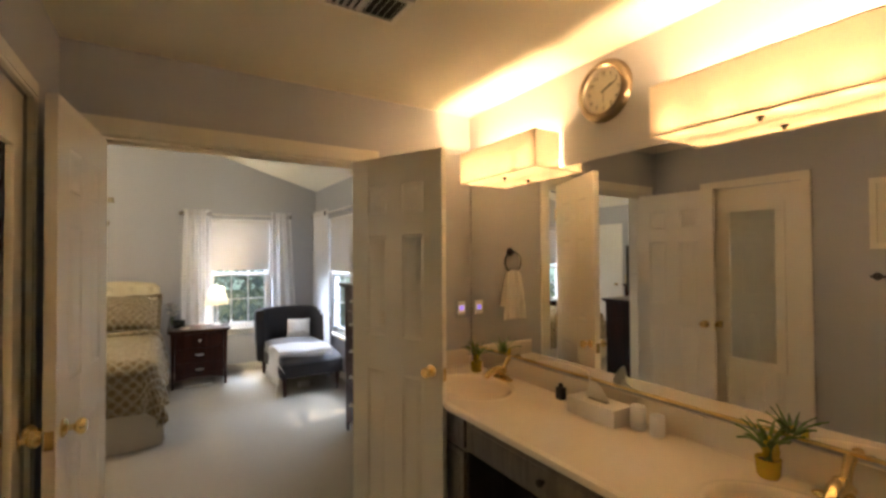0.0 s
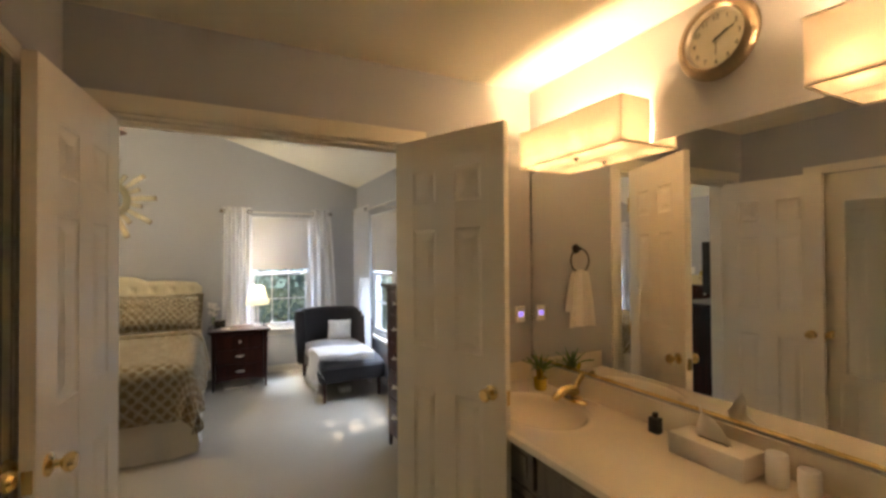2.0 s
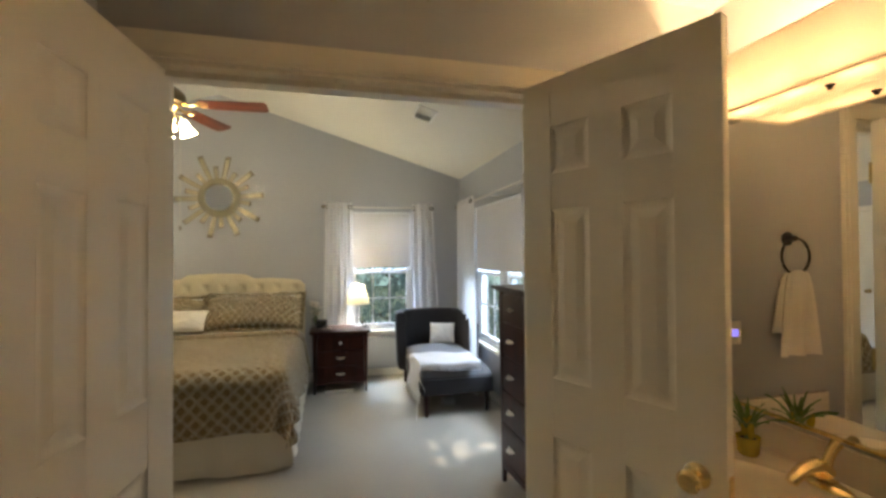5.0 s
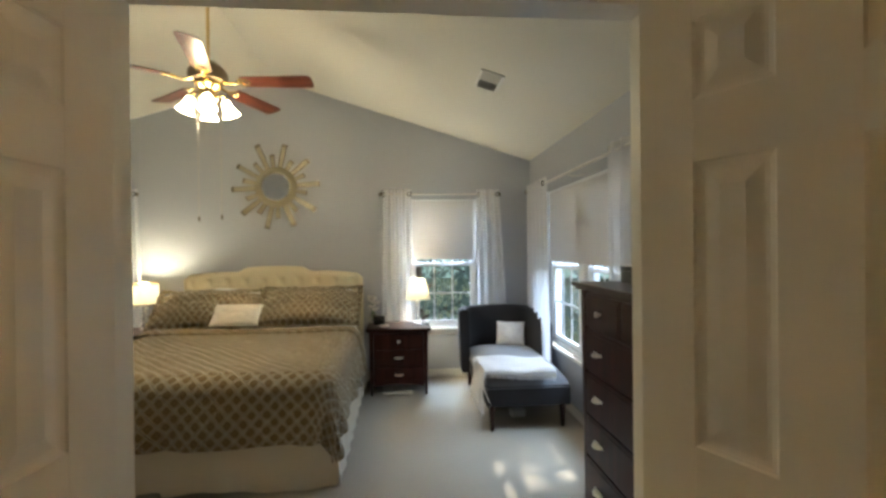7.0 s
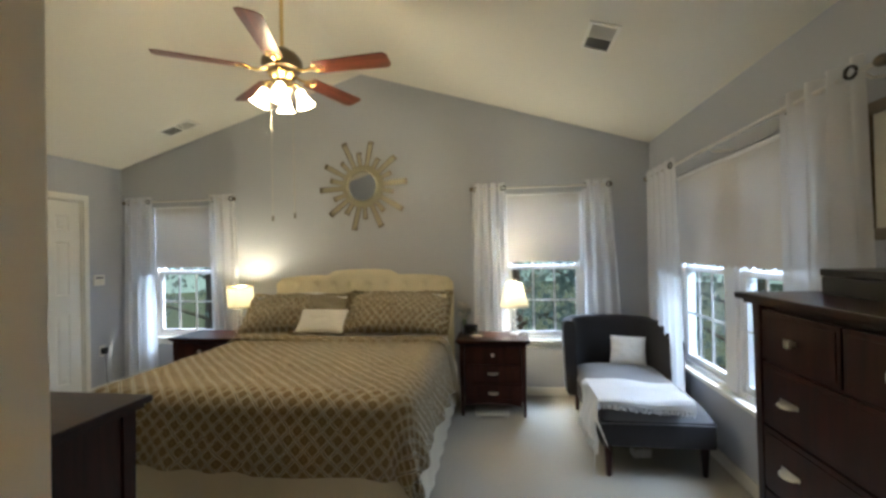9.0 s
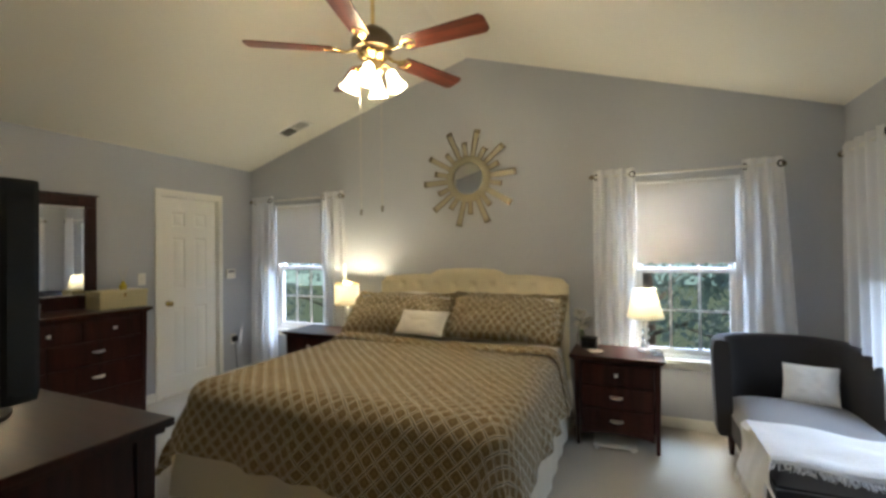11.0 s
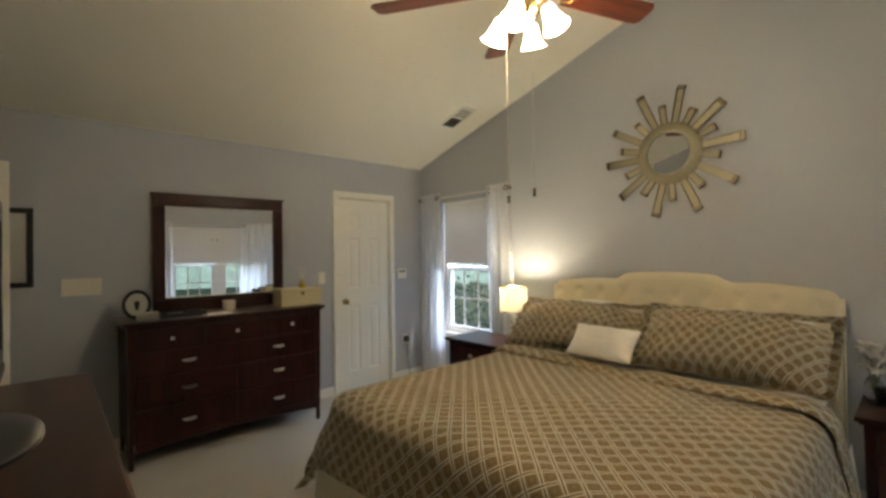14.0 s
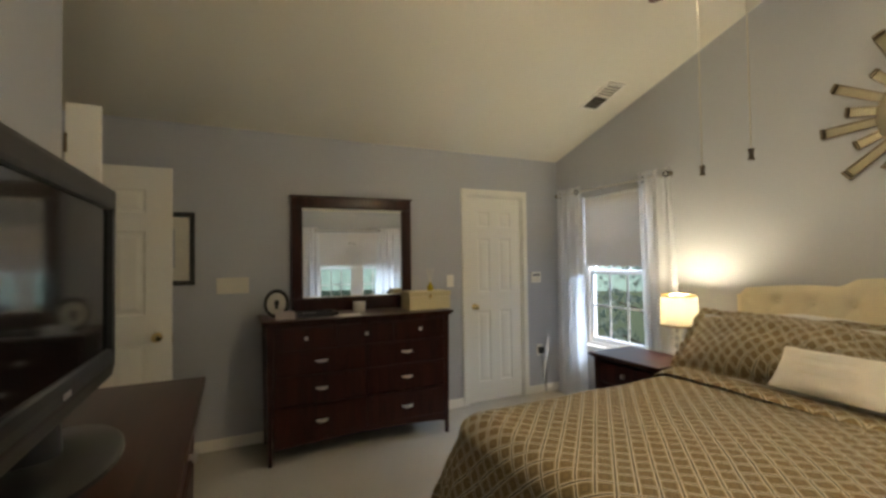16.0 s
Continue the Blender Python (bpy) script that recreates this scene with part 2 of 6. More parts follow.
LEAF = material("green_leaf", (0.11, 0.21, 0.045), 0.45, grain=0.2, size=60, bump=0.05)
POT = material("yellow_glazed_pot", (0.62, 0.49, 0.06), 0.25, 0.2, bump=0.0)
SOIL = material("dark_soil", (0.04, 0.03, 0.02), 0.95)
PAPER = material("white_paper", (0.78, 0.76, 0.72), 0.8, bump=0.02)
CREAM_BOX = material("cream_lacquer_box", (0.62, 0.55, 0.33), 0.5, grain=0.04, bump=0.03)
MAT_BOARD = material("cream_mat_board", (0.66, 0.64, 0.56), 0.8, bump=0.02)
BULB_GLOW = glow("lit_bulb_glass", (1.0, 0.82, 0.52), 18.0)
BLUE_GLOW = glow("blue_night_light", (0.28, 0.24, 1.0), 0.8)

# ---- building helpers ----


def bm_box(bm, x0, x1, y0, y1, z0, z1, bevel=0.0):
    """A box, its edges rounded by bevel."""
    r = bmesh.ops.create_cube(bm, size=1.0, matrix=Matrix.Translation(((x0 + x1) / 2, (y0 + y1) / 2, (z0 + z1) / 2)) @ Matrix.Diagonal((abs(x1 - x0), abs(y1 - y0), abs(z1 - z0), 1)))
    if bevel:
        edges = {e for v in r["verts"] for e in v.link_edges}
        bmesh.ops.bevel(bm, geom=list(edges), offset=bevel, segments=2, profile=0.7, affect="EDGES")
    return bm


def box(x0, x1, y0, y1, z0, z1, bevel=0.0):
    return bm_box(bmesh.new(), x0, x1, y0, y1, z0, z1, bevel)


def lathe(profile, n=24, bm=None, m=None):
    """A turned shape round z, from (radius, height) pairs; open ends stay open where the radius is not 0."""
    bm = bm or bmesh.new()
    m = m or Matrix()
    rings = []
    for r, z in profile:
        if r < 1e-6:
            rings.append([bm.verts.new(m @ Vector((0, 0, z)))])
        else:
            rings.append([bm.verts.new(m @ Vector((r * math.cos(2 * math.pi * i / n), r * math.sin(2 * math.pi * i / n), z))) for i in range(n)])
    for a, b in zip(rings, rings[1:]):
        for i in range(n):
            j = (i + 1) % n
            ring = [a[i % len(a)], a[j % len(a)], b[j % len(b)], b[i % len(b)]]
            ring = list(dict.fromkeys(ring))
            if len(ring) > 2:
                bm.faces.new(ring)
    return bm


def tube(points, radius, n=8, bm=None, closed=False):
    """A round rod along points; radius a number or one a point."""
    bm = bm or bmesh.new()
    pts = [Vector(p) for p in points]
    rings = []
    for i, p in enumerate(pts):
        a = pts[i - 1] if i or closed else p
        b = pts[(i + 1) % len(pts)] if i < len(pts) - 1 or closed else p
        way = (b - a).normalized()
        side = way.orthogonal() if abs(way.z) > 0.95 else way.cross(Vector((0, 0, 1)))
        side.normalize()
        up = side.cross(way)
        r = radius[i] if isinstance(radius, (list, tuple)) else radius
        rings.append([bm.verts.new(p + r * (math.cos(2 * math.pi * k / n) * side + math.sin(2 * math.pi * k / n) * up)) for k in range(n)])
    pairs = list(zip(rings, rings[1:])) + ([(rings[-1], rings[0])] if closed else [])
    for a, b in pairs:
        for k in range(n):
            bm.faces.new((a[k], a[(k + 1) % n], b[(k + 1) % n], b[k]))
    if not closed:
        bm.faces.new(rings[0][::-1])
        bm.faces.new(rings[-1])
    return bm


def sheet(fn, nu, nv, uv=None, thick=0.0):
    """A grid of nu x nv cells through fn(a, b), a and b from 0 to 1, with UVs from uv(a, b); thick adds a back face."""
    bm = bmesh.new()
    layer = bm.loops.layers.uv.new("UVMap")
    rows = [[bm.verts.new(fn(i / nu, j / nv)) for i in range(nu + 1)] for j in range(nv + 1)]
    for j in range(nv):
        for i in range(nu):
            f = bm.faces.new((rows[j][i], rows[j][i + 1], rows[j + 1][i + 1], rows[j + 1][i]))
            if uv:
                for loop, (a, b) in zip(f.loops, ((i, j), (i + 1, j), (i + 1, j + 1), (i, j + 1))):
                    loop[layer].uv = uv(a / nu, b / nv)
    if thick:
        bmesh.ops.recalc_face_normals(bm, faces=bm.faces)
        bmesh.ops.solidify(bm, geom=list(bm.faces), thickness=thick)
    return bm


def part(name, bm, mat, parent=None, label="", smooth=False, m=None):
    """Links a bmesh as one mesh object under a thing or a part."""
    mesh = bpy.data.meshes.new(name)
    bmesh.ops.recalc_face_normals(bm, faces=bm.faces)
    bm.to_mesh(mesh)
    bm.free()
    mesh.materials.append(mat)
    if smooth:
        mesh.shade_smooth()
        mesh.set_sharp_from_angle(angle=radians(40))
    ob = new(name, mesh)
    ob.parent = parent
    if m is not None:
        ob.matrix_basis = m
    if label:
        ob["label"] = label
    return ob


def thing(name, place, label, category, group="", turn=0.0, kind=""):
    ob = new(name)
    ob.empty_display_size = 0.1
    ob.matrix_basis = pose(*place, 0, 0, turn)
    return tagged(ob, label, category, group, kind)


def structure(name, bm, mat, label, category, smooth=False):
    return tagged(part(name, bm, mat, None, "", smooth), label, category, "", "structure")


# ---- the plan ----
XL, XR, YB, YD = -3.93, 1.80, 6.30, 2.40          # bedroom: left, right, headboard wall, door wall
EAVE, RIDGE, XM = 2.459, 3.34, -1.065
BX0, BX1, BY0, BY1, BZ = -0.42, 1.69, -1.7, 2.24, 2.44   # bathroom
DX0, DX1, DTOP = -0.29, 0.95, 2.052                # double door opening
YJ = 2.325                                         # bath side of the jamb that carries the folded-back leaf
YBACK = 0.5                                        # end of the entrance recess
T = 0.14


def roof_z(x):
    return EAVE + (RIDGE - EAVE) * (1 - abs(x - XM) / (XR - XM))


def gable(x0, x1, y0, y1, z0):
    """A wall that reaches up into the pitched ceiling."""
    bm = bmesh.new()
    xs = [x0] + ([XM] if x0 < XM < x1 else []) + [x1]
    loop = [(x0, z0), (x1, z0)] + [(x, roof_z(max(XL, min(XR, x))) + 0.03) for x in reversed(xs)]
    a = [bm.verts.new((x, y0, z)) for x, z in loop]
    b = [bm.verts.new((x, y1, z)) for x, z in loop]
    bm.faces.new(a)
    bm.faces.new(b[::-1])
    for i in range(len(loop)):
        j = (i + 1) % len(loop)
        bm.faces.new((a[i], b[i], b[j], a[j]))
    return bm


WZ0, WZ1 = 0.55, 2.02
WINS = ((-3.54, -2.77), (0.40, 1.17))     # windows in the headboard wall, x
WR = (4.05, 5.68)                         # wide window in the right wall, y


def join(*bms):
    out = bmesh.new()
    for b in bms:
        me = bpy.data.meshes.new("tmp")
        b.to_mesh(me)
        out.from_mesh(me)
        b.free()
        bpy.data.meshes.remove(me)
    return out


# headboard wall with two openings
pieces = [gable(XL - T, XR + T, YB, YB + T, WZ1)]
for a, b in ((XL - T, WINS[0][0]), (WINS[0][1], WINS[1][0]), (WINS[1][1], XR + T)):
    pieces.append(box(a, b, YB, YB + T, 0, WZ1))
for a, b in WINS:
    pieces.append(box(a, b, YB, YB + T, 0, WZ0))
structure("wall_north", join(*pieces), WALL, "grey-blue painted wall behind the bed under a pitched ceiling", "wall")
# right wall with the wide window
structure("wall_east", join(box(XR, XR + T, YD - 0.16, WR[0], 0, EAVE + 0.02), box(XR, XR + T, WR[1], YB, 0, EAVE + 0.02), box(XR, XR + T, WR[0], WR[1], 0, WZ0 - 0.04), box(XR, XR + T, WR[0], WR[1], WZ1, EAVE + 0.02)), WALL, "grey-blue painted wall with a wide double window", "wall")
# left wall with a door opening
DY0, DY1 = 5.17, 5.825
structure("wall_west", join(box(XL - T, XL, YBACK, DY0, 0, EAVE + 0.02), box(XL - T, XL, DY1, YB, 0, EAVE + 0.02), box(XL - T, XL, DY0, DY1, 2.05, EAVE + 0.02)), WALL, "grey-blue painted wall with a closed white door", "wall")
# wall between bedroom and bathroom
WEND = -2.725
structure("wall_south", join(box(WEND, DX0, YJ, YD, 0, DTOP), box(DX1, XR, BY1, YD, 0, DTOP), gable(WEND, XR, BY1, YD, DTOP)), WALL, "grey-blue painted wall with the double-door opening", "wall")
structure("wall_recess", join(gable(XL - T, WEND + T, YBACK - T, YBACK, 0), gable(WEND, WEND + T, YBACK, BY1, 0)), WALL, "grey-blue painted walls of the entrance recess", "wall")
# unseen walls added behind the two shut doors to block the sky
structure("wall_added_west", box(XL - T - 0.12, XL - T - 0.06, DY0 - 0.2, DY1 + 0.2, 0, 2.3), WALL, "added unseen wall behind the shut bedroom door", "wall")
structure("wall_added_bath", box(-0.66, -0.60, 0.9, 2.0, 0, 2.3), WALL, "added unseen wall behind the shut bathroom door", "wall")
# bathroom walls
MY0, MY1 = 1.13, 1.76
structure("wall_bath_west", join(box(BX0 - 0.1, BX0, BY0, MY0, 0, BZ), box(BX0 - 0.1, BX0, MY1, BY1, 0, BZ), box(BX0 - 0.1, BX0, MY0, MY1, 2.04, BZ)), WALL, "grey-blue painted bathroom wall with a closed white door", "wall")
structure("wall_bath_east", box(BX1, BX1 + 0.1, BY0, BY1, 0, BZ), WALL, "painted wall above the vanity in warm lamp light", "wall")
structure("wall_bath_south", box(BX0 - 0.1, BX1 + 0.1, BY0 - 0.1, BY0, 0, BZ), WALL, "grey-blue painted bathroom end wall", "wall")
structure("ceiling_bath", box(BX0 - 0.1, BX1 + 0.1, BY0 - 0.1, BY1, BZ, BZ + 0.08), CEILING, "flat off-white bathroom ceiling", "ceiling")


def slope(x0, x1):
    bm = bmesh.new()
    vs = []
    for y in (YBACK - T, YB + T):
        for dz in (0, 0.12):
            vs.append([bm.verts.new((x, y, (roof_z(x) if XL <= x <= XR else EAVE) + dz)) for x in (x0, x1)])
    a, b, c, d = vs
    for f in ((a[0], a[1], c[1], c[0]), (b[0], d[0], d[1], b[1]), (a[0], b[0], b[1], a[1]), (c[0], c[1], d[1], d[0]), (a[0], c[0], d[0], b[0]), (a[1], b[1], d[1], c[1])):
        bm.faces.new(f)
    return bm


structure("ceiling", join(slope(XL, XM), slope(XM, XR)), CEILING, "off-white pitched bedroom ceiling", "ceiling")
structure("floor", box(XL - T, XR + T, YBACK - T, YB + T, -0.1, 0.0), CARPET, "beige cut-pile bedroom carpet", "floor")
structure("floor_bath", box(BX0 - 0.1, BX1 + 0.1, BY0 - 0.1, BY1 + 0.02, -0.06, 0.004), BATH_FLOOR, "beige bathroom floor", "floor")

# ---- trim ----


def baseboard(x0, x1, y0, y1):
    bm = box(x0, x1, y0, y1, 0.0, 0.085, 0.004)
    return structure("baseboard", bm, TRIM, "white painted baseboard along the wall", "baseboard")


baseboard(XL + 0.002, XR - 0.002, YB - 0.014, YB - 0.002)
baseboard(XR - 0.014, XR - 0.002, YD + 0.016, YB - 0.016)
baseboard(XL + 0.002, XL + 0.014, YBACK, DY0 - 0.06)
baseboard(XL + 0.002, XL + 0.014, DY1 + 0.06, YB - 0.016)
baseboard(WEND, DX0 - 0.07, YD + 0.002, YD + 0.014)
baseboard(DX1 + 0.07, XR - 0.016, YD + 0.002, YD + 0.014)


def casing(name, axis, at, sign, a, b, top, width=0.06, deep=0.018, uprights=2):
    """Door casing: two uprights and a head on one side of a wall."""
    t = thing(name, (0, 0, 0), "white painted moulded door casing", "door casing", kind="structure")
    lo, hi = sorted((at, at + sign * deep))

    def piece(n, u0, u1, z0, z1):
        if axis == "x":
            part(n, join(box(lo, hi, u0, u1, z0, z1, 0.004), box(lo - 0.004 if sign < 0 else hi - 0.002, lo + 0.002 if sign < 0 else hi + 0.004, u0 + 0.012, u1 - 0.02, z0 + 0.01, z1 - 0.012, 0.001)), TRIM, t)
        else:
            part(n, join(box(u0, u1, lo, hi, z0, z1, 0.004), box(u0 + 0.012, u1 - 0.02, lo - 0.004 if sign < 0 else hi - 0.002, lo + 0.002 if sign < 0 else hi + 0.004, z0 + 0.01, z1 - 0.012, 0.001)), TRIM, t)
    if uprights == 2:
        piece("upright", a - width, a, 0, top)
    piece("upright", b, b + width, 0, top)
    piece("head", a - width, b + width, top, top + width)
    return t


casing("door_casing_1", "y", BY1, -1, DX0, DX1, DTOP, 0.075, uprights=1)
casing("door_casing_2", "y", YD, 1, DX0, DX1, DTOP, 0.065)
casing("door_casing_3", "x", XL, 1, DY0, DY1, 2.05, 0.058)
casing("door_casing_4", "x", BX0, 1, MY0, MY1, 2.04, 0.06)
structure("door_jamb_1", join(box(DX0, DX0 + 0.012, YJ + 0.001, YD - 0.001, 0, DTOP), box(DX1 - 0.012, DX1, BY1 + 0.001, YD - 0.001, 0, DTOP), box(DX0, DX1, BY1 + 0.001, YD - 0.001, DTOP - 0.012, DTOP + 0.001), box(DX0 + 0.012, DX1 - 0.012, BY1 + 0.05, BY1 + 0.065, DTOP - 0.03, DTOP - 0.012)), TRIM, "white painted door jamb with head stop", "door jamb")
structure("door_jamb_2", join(box(XL - T, XL, DY0, DY0 + 0.012, 0, 2.05), box(XL - T, XL, DY1 - 0.012, DY1, 0, 2.05), box(XL - T, XL, DY0, DY1, 2.038, 2.05)), TRIM, "white painted door jamb", "door jamb")

# ---- doors ----


def knob_bm(side=1):
    """A round door knob with its rose, sticking out along y."""
    m = pose(0, 0, 0, -90 * side, 0, 0)
    return lathe([(0, 0), (0.03, 0), (0.031, 0.005), (0.024, 0.010), (0.011, 0.014), (0.010, 0.030), (0.018, 0.034), (0.026, 0.044), (0.027, 0.054), (0.020, 0.063), (0, 0.066)], 20, None, m)


def raised_panel(x0, x1, z0, z1, t2):
    """A moulded door panel: a sloped groove round a raised field, the same on both faces."""
    bm = bmesh.new()
    outer = []
    for s in (-1, 1):
        rings = []
        for inset, depth in ((0.0, 0.0), (0.004, 0.003), (0.012, 0.005), (0.019, 0.0055), (0.024, 0.005), (0.044, 0.0015), (0.047, 0.001)):
            y = s * (t2 - depth)
            rings.append([bm.verts.new(p) for p in ((x0 + inset, y, z0 + inset), (x1 - inset, y, z0 + inset), (x1 - inset, y, z1 - inset), (x0 + inset, y, z1 - inset))])
        for p, q in zip(rings, rings[1:]):
            for i in range(4):
                j = (i + 1) % 4
                bm.faces.new((p[i], p[j], q[j], q[i]))
        bm.faces.new(rings[-1])
        outer.append(rings[0])
    for i in range(4):
        j = (i + 1) % 4
        bm.faces.new((outer[0][i], outer[0][j], outer[1][j], outer[1][i]))
    return bm


def panel_door(name, w, h, place, turn, label, knob_at, category="door", kind="structure", thick=0.035, knobs=(1, -1), hinge_side=0.0, hinge_face=1):
    """A six-panel door; local x from the hinge (0) to the free edge (w), y its thickness."""
    d = thing(name, place, label, category, turn=turn, kind=kind)
    t2 = thick / 2
    st, mid = 0.112 * w / 0.6, 0.105 * w / 0.6
    xs = [0, st, w / 2 - mid / 2, w / 2 + mid / 2, w - st, w]
    zs = [0.008, 0.2, 0.90, 1.085, 1.62, 1.735, 1.885, h]
    bms = [box(xs[0], xs[1], -t2, t2, zs[0], h, 0.002), box(xs[4], xs[5], -t2, t2, zs[0], h, 0.002), box(xs[2], xs[3], -t2, t2, zs[1], zs[6])]
    for a, b in ((0, 1), (2, 3), (4, 5), (6, 7)):
        bms.append(box(xs[1], xs[4], -t2 + 0.0005, t2 - 0.0005, zs[a], zs[b]))
    part("slab", join(*bms), TRIM, d)
    for x0, x1 in ((xs[1], xs[2]), (xs[3], xs[4])):
        for z0, z1 in ((zs[1], zs[2]), (zs[3], zs[4]), (zs[5], zs[6])):
            core = raised_panel(x0, x1, z0, z1, t2)
            part("panel", core, TRIM, d)
    for s in knobs:
        part("door_knob", knob_bm(s), BRASS, d, "polished brass door knob", True, pose(knob_at, s * t2, 0.945))
    if knobs:
        edge = w + 0.001 if knob_at > w / 2 else -0.001
        part("latch_plate", box(edge - 0.0015, edge + 0.0015, -0.012, 0.012, 0.90, 0.96, 0.0005), BRASS, d)
    for z in (0.2, 1.02, 1.82):
        part("hinge", lathe([(0, -0.045), (0.006, -0.045), (0.006, 0.045), (0, 0.045)], 8), BRASS, d, "", False, pose(hinge_side, hinge_face * (t2 + 0.003), z))
    return d


LEAF_W = 0.605
panel_door("door_1", LEAF_W, 2.04, (0.868, 2.208, 0), -65.8, "open white six-panel double-door leaf beside the vanity", LEAF_W - 0.065)
panel_door("door_2", LEAF_W + 0.03, 2.04, (-0.281, 2.316, 0), -95.8, "open white six-panel double-door leaf folded back to the bathroom wall", LEAF_W - 0.035, hinge_face=-1)
panel_door("door_3", DY1 - DY0 - 0.03, 2.03, (XL - 0.03, DY0 + 0.015, 0), 90, "closed white six-panel door in the bedroom wall", 0.07, knobs=(-1,), hinge_side=DY1 - DY0 - 0.03)
d4 = panel_door("door_4", MY1 - MY0 - 0.008, 2.034, (BX0 - 0.024, MY0 + 0.004, 0), 90, "closed white six-panel bathroom door with a hung mirror", MY1 - MY0 - 0.09, knobs=(-1,))
panel_door("door_5", 0.78, 2.03, (-3.50, 1.975, 0), 90, "open white six-panel entrance door near the framed picture", 0.70, knobs=(1, -1))
post = thing("door_6", (WEND - 0.02, YD + 0.005, 0), "white painted edge of a folded door at the wall end", "door", kind="structure")
part("slab", box(-0.035, 0.0, 0.0, 0.135, 0.01, 2.17, 0.006), TRIM, post)
part("hinge", lathe([(0, -0.045), (0.007, -0.045), (0.007, 0.045), (0, 0.045)], 8), PEWTER, post, "", False, pose(0.004, 0.004, 1.98))

# ---- windows ----


def window_unit(name, w, z0, z1, place, turn, cols=3):
    """A white double-hung window; local x across, y outward."""
    t = thing(name, place, "white vinyl double-hung window with grille bars, trees outside", "window", kind="structure", turn=turn)
    f = 0.035
    part("window_frame", join(box(0, f, 0.03, 0.13, z0, z1), box(w - f, w, 0.03, 0.13, z0, z1), box(f, w - f, 0.03, 0.13, z0, z0 + f), box(f, w - f, 0.03, 0.13, z1 - f, z1)), VINYL, t)
    zm = 1.27
    for lo, hi, y in ((z0 + f, zm + 0.02, 0.05), (zm - 0.02, z1 - f, 0.085)):
        s = 0.036
        sash = part("sash", join(box(f, f + s, y, y + 0.03, lo, hi), box(w - f - s, w - f, y, y + 0.03, lo, hi), box(f + s, w - f - s, y, y + 0.03, lo, lo + s + 0.01), box(f + s, w - f - s, y, y + 0.03, hi - s, hi)), VINYL, t)
        gx0, gx1, gz0, gz1 = f + s, w - f - s, lo + s + 0.01, hi - s
        pane = part("pane", box(gx0, gx1, y + 0.013, y + 0.017, gz0, gz1), GLASS, sash)
        pane.visible_shadow = False
        for i in range(1, cols):
            x = gx0 + (gx1 - gx0) * i / cols
            part("grille_bar", box(x - 0.009, x + 0.009, y + 0.006, y + 0.012, gz0, gz1), VINYL, sash)
        z = (gz0 + gz1) / 2
        part("grille_bar", box(gx0, gx1, y + 0.005, y + 0.011, z - 0.009, z + 0.009), VINYL, sash)
    return t


for a, b in WINS:
    w = window_unit("window_1" if a < 0 else "window_2", b - a, WZ0, WZ1, (a, YB, 0), 0)
    part("window_sill", box(-0.04, b - a + 0.04, -0.035, 0.06, WZ0 - 0.025, WZ0 + 0.004, 0.004), TRIM, w)
    part("apron", box(-0.02, b - a + 0.02, -0.012, -0.001, WZ0 - 0.075, WZ0 - 0.025, 0.002), TRIM, w)
half = (WR[1] - WR[0] - 0.12) / 2
wz = WZ0 - 0.04
w = window_unit("window_3", half, wz, WZ1, (XR, WR[1], 0), -90)
part("window_sill", box(-0.04, 0.06 + 2 * half + 0.10, -0.035, 0.06, wz - 0.025, wz + 0.004, 0.004), TRIM, w)
part("mullion", box(half, half + 0.12, 0.02, 0.13, wz, WZ1, 0.004), VINYL, w)
window_unit("window_4", half, wz, WZ1, (XR, WR[0] + half, 0), -90)


def blind(name, w, place, turn, z0, z1):
    """A roller shade with a scalloped hem; local x across, y into the wall."""
    t = thing(name, place, "cream roller shade drawn down halfway, with a scalloped hem", "window shade", "roller shades", turn=turn)
    n = 96
    waves = max(6, round(w / 0.1))

    def fn(a, b):
        low = 0.018 * abs(math.sin(math.pi * waves * a)) if b == 0 else 0.0
        return Vector((a * w, 0.004 * math.sin(5 * a) * (1 - b), z0 - low + b * (z1 - z0)))
    part("shade_cloth", sheet(fn, n, 10, None, 0.002), BLIND, t)
    part("hem_bar", box(0.0, w, -0.006, -0.002, z0 + 0.075, z0 + 0.088, 0.001), BLIND, t)
    part("roller", lathe([(0, 0), (0.018, 0), (0.018, w), (0, w)], 12), VINYL, t, "", True, pose(0, 0.012, z1 + 0.005, 0, 90, 0))
    return t


blind("roller_shade", 0.70, (WINS[0][0] + 0.035, YB + 0.012, 0), 0, 1.34, 2.0)
blind("roller_shade", 0.70, (WINS[1][0] + 0.035, YB + 0.012, 0), 0, 1.34, 2.0)
blind("roller_shade", WR[1] - WR[0] - 0.06, (XR + 0.012, WR[1] - 0.03, 0), -90, 1.325, 2.0)


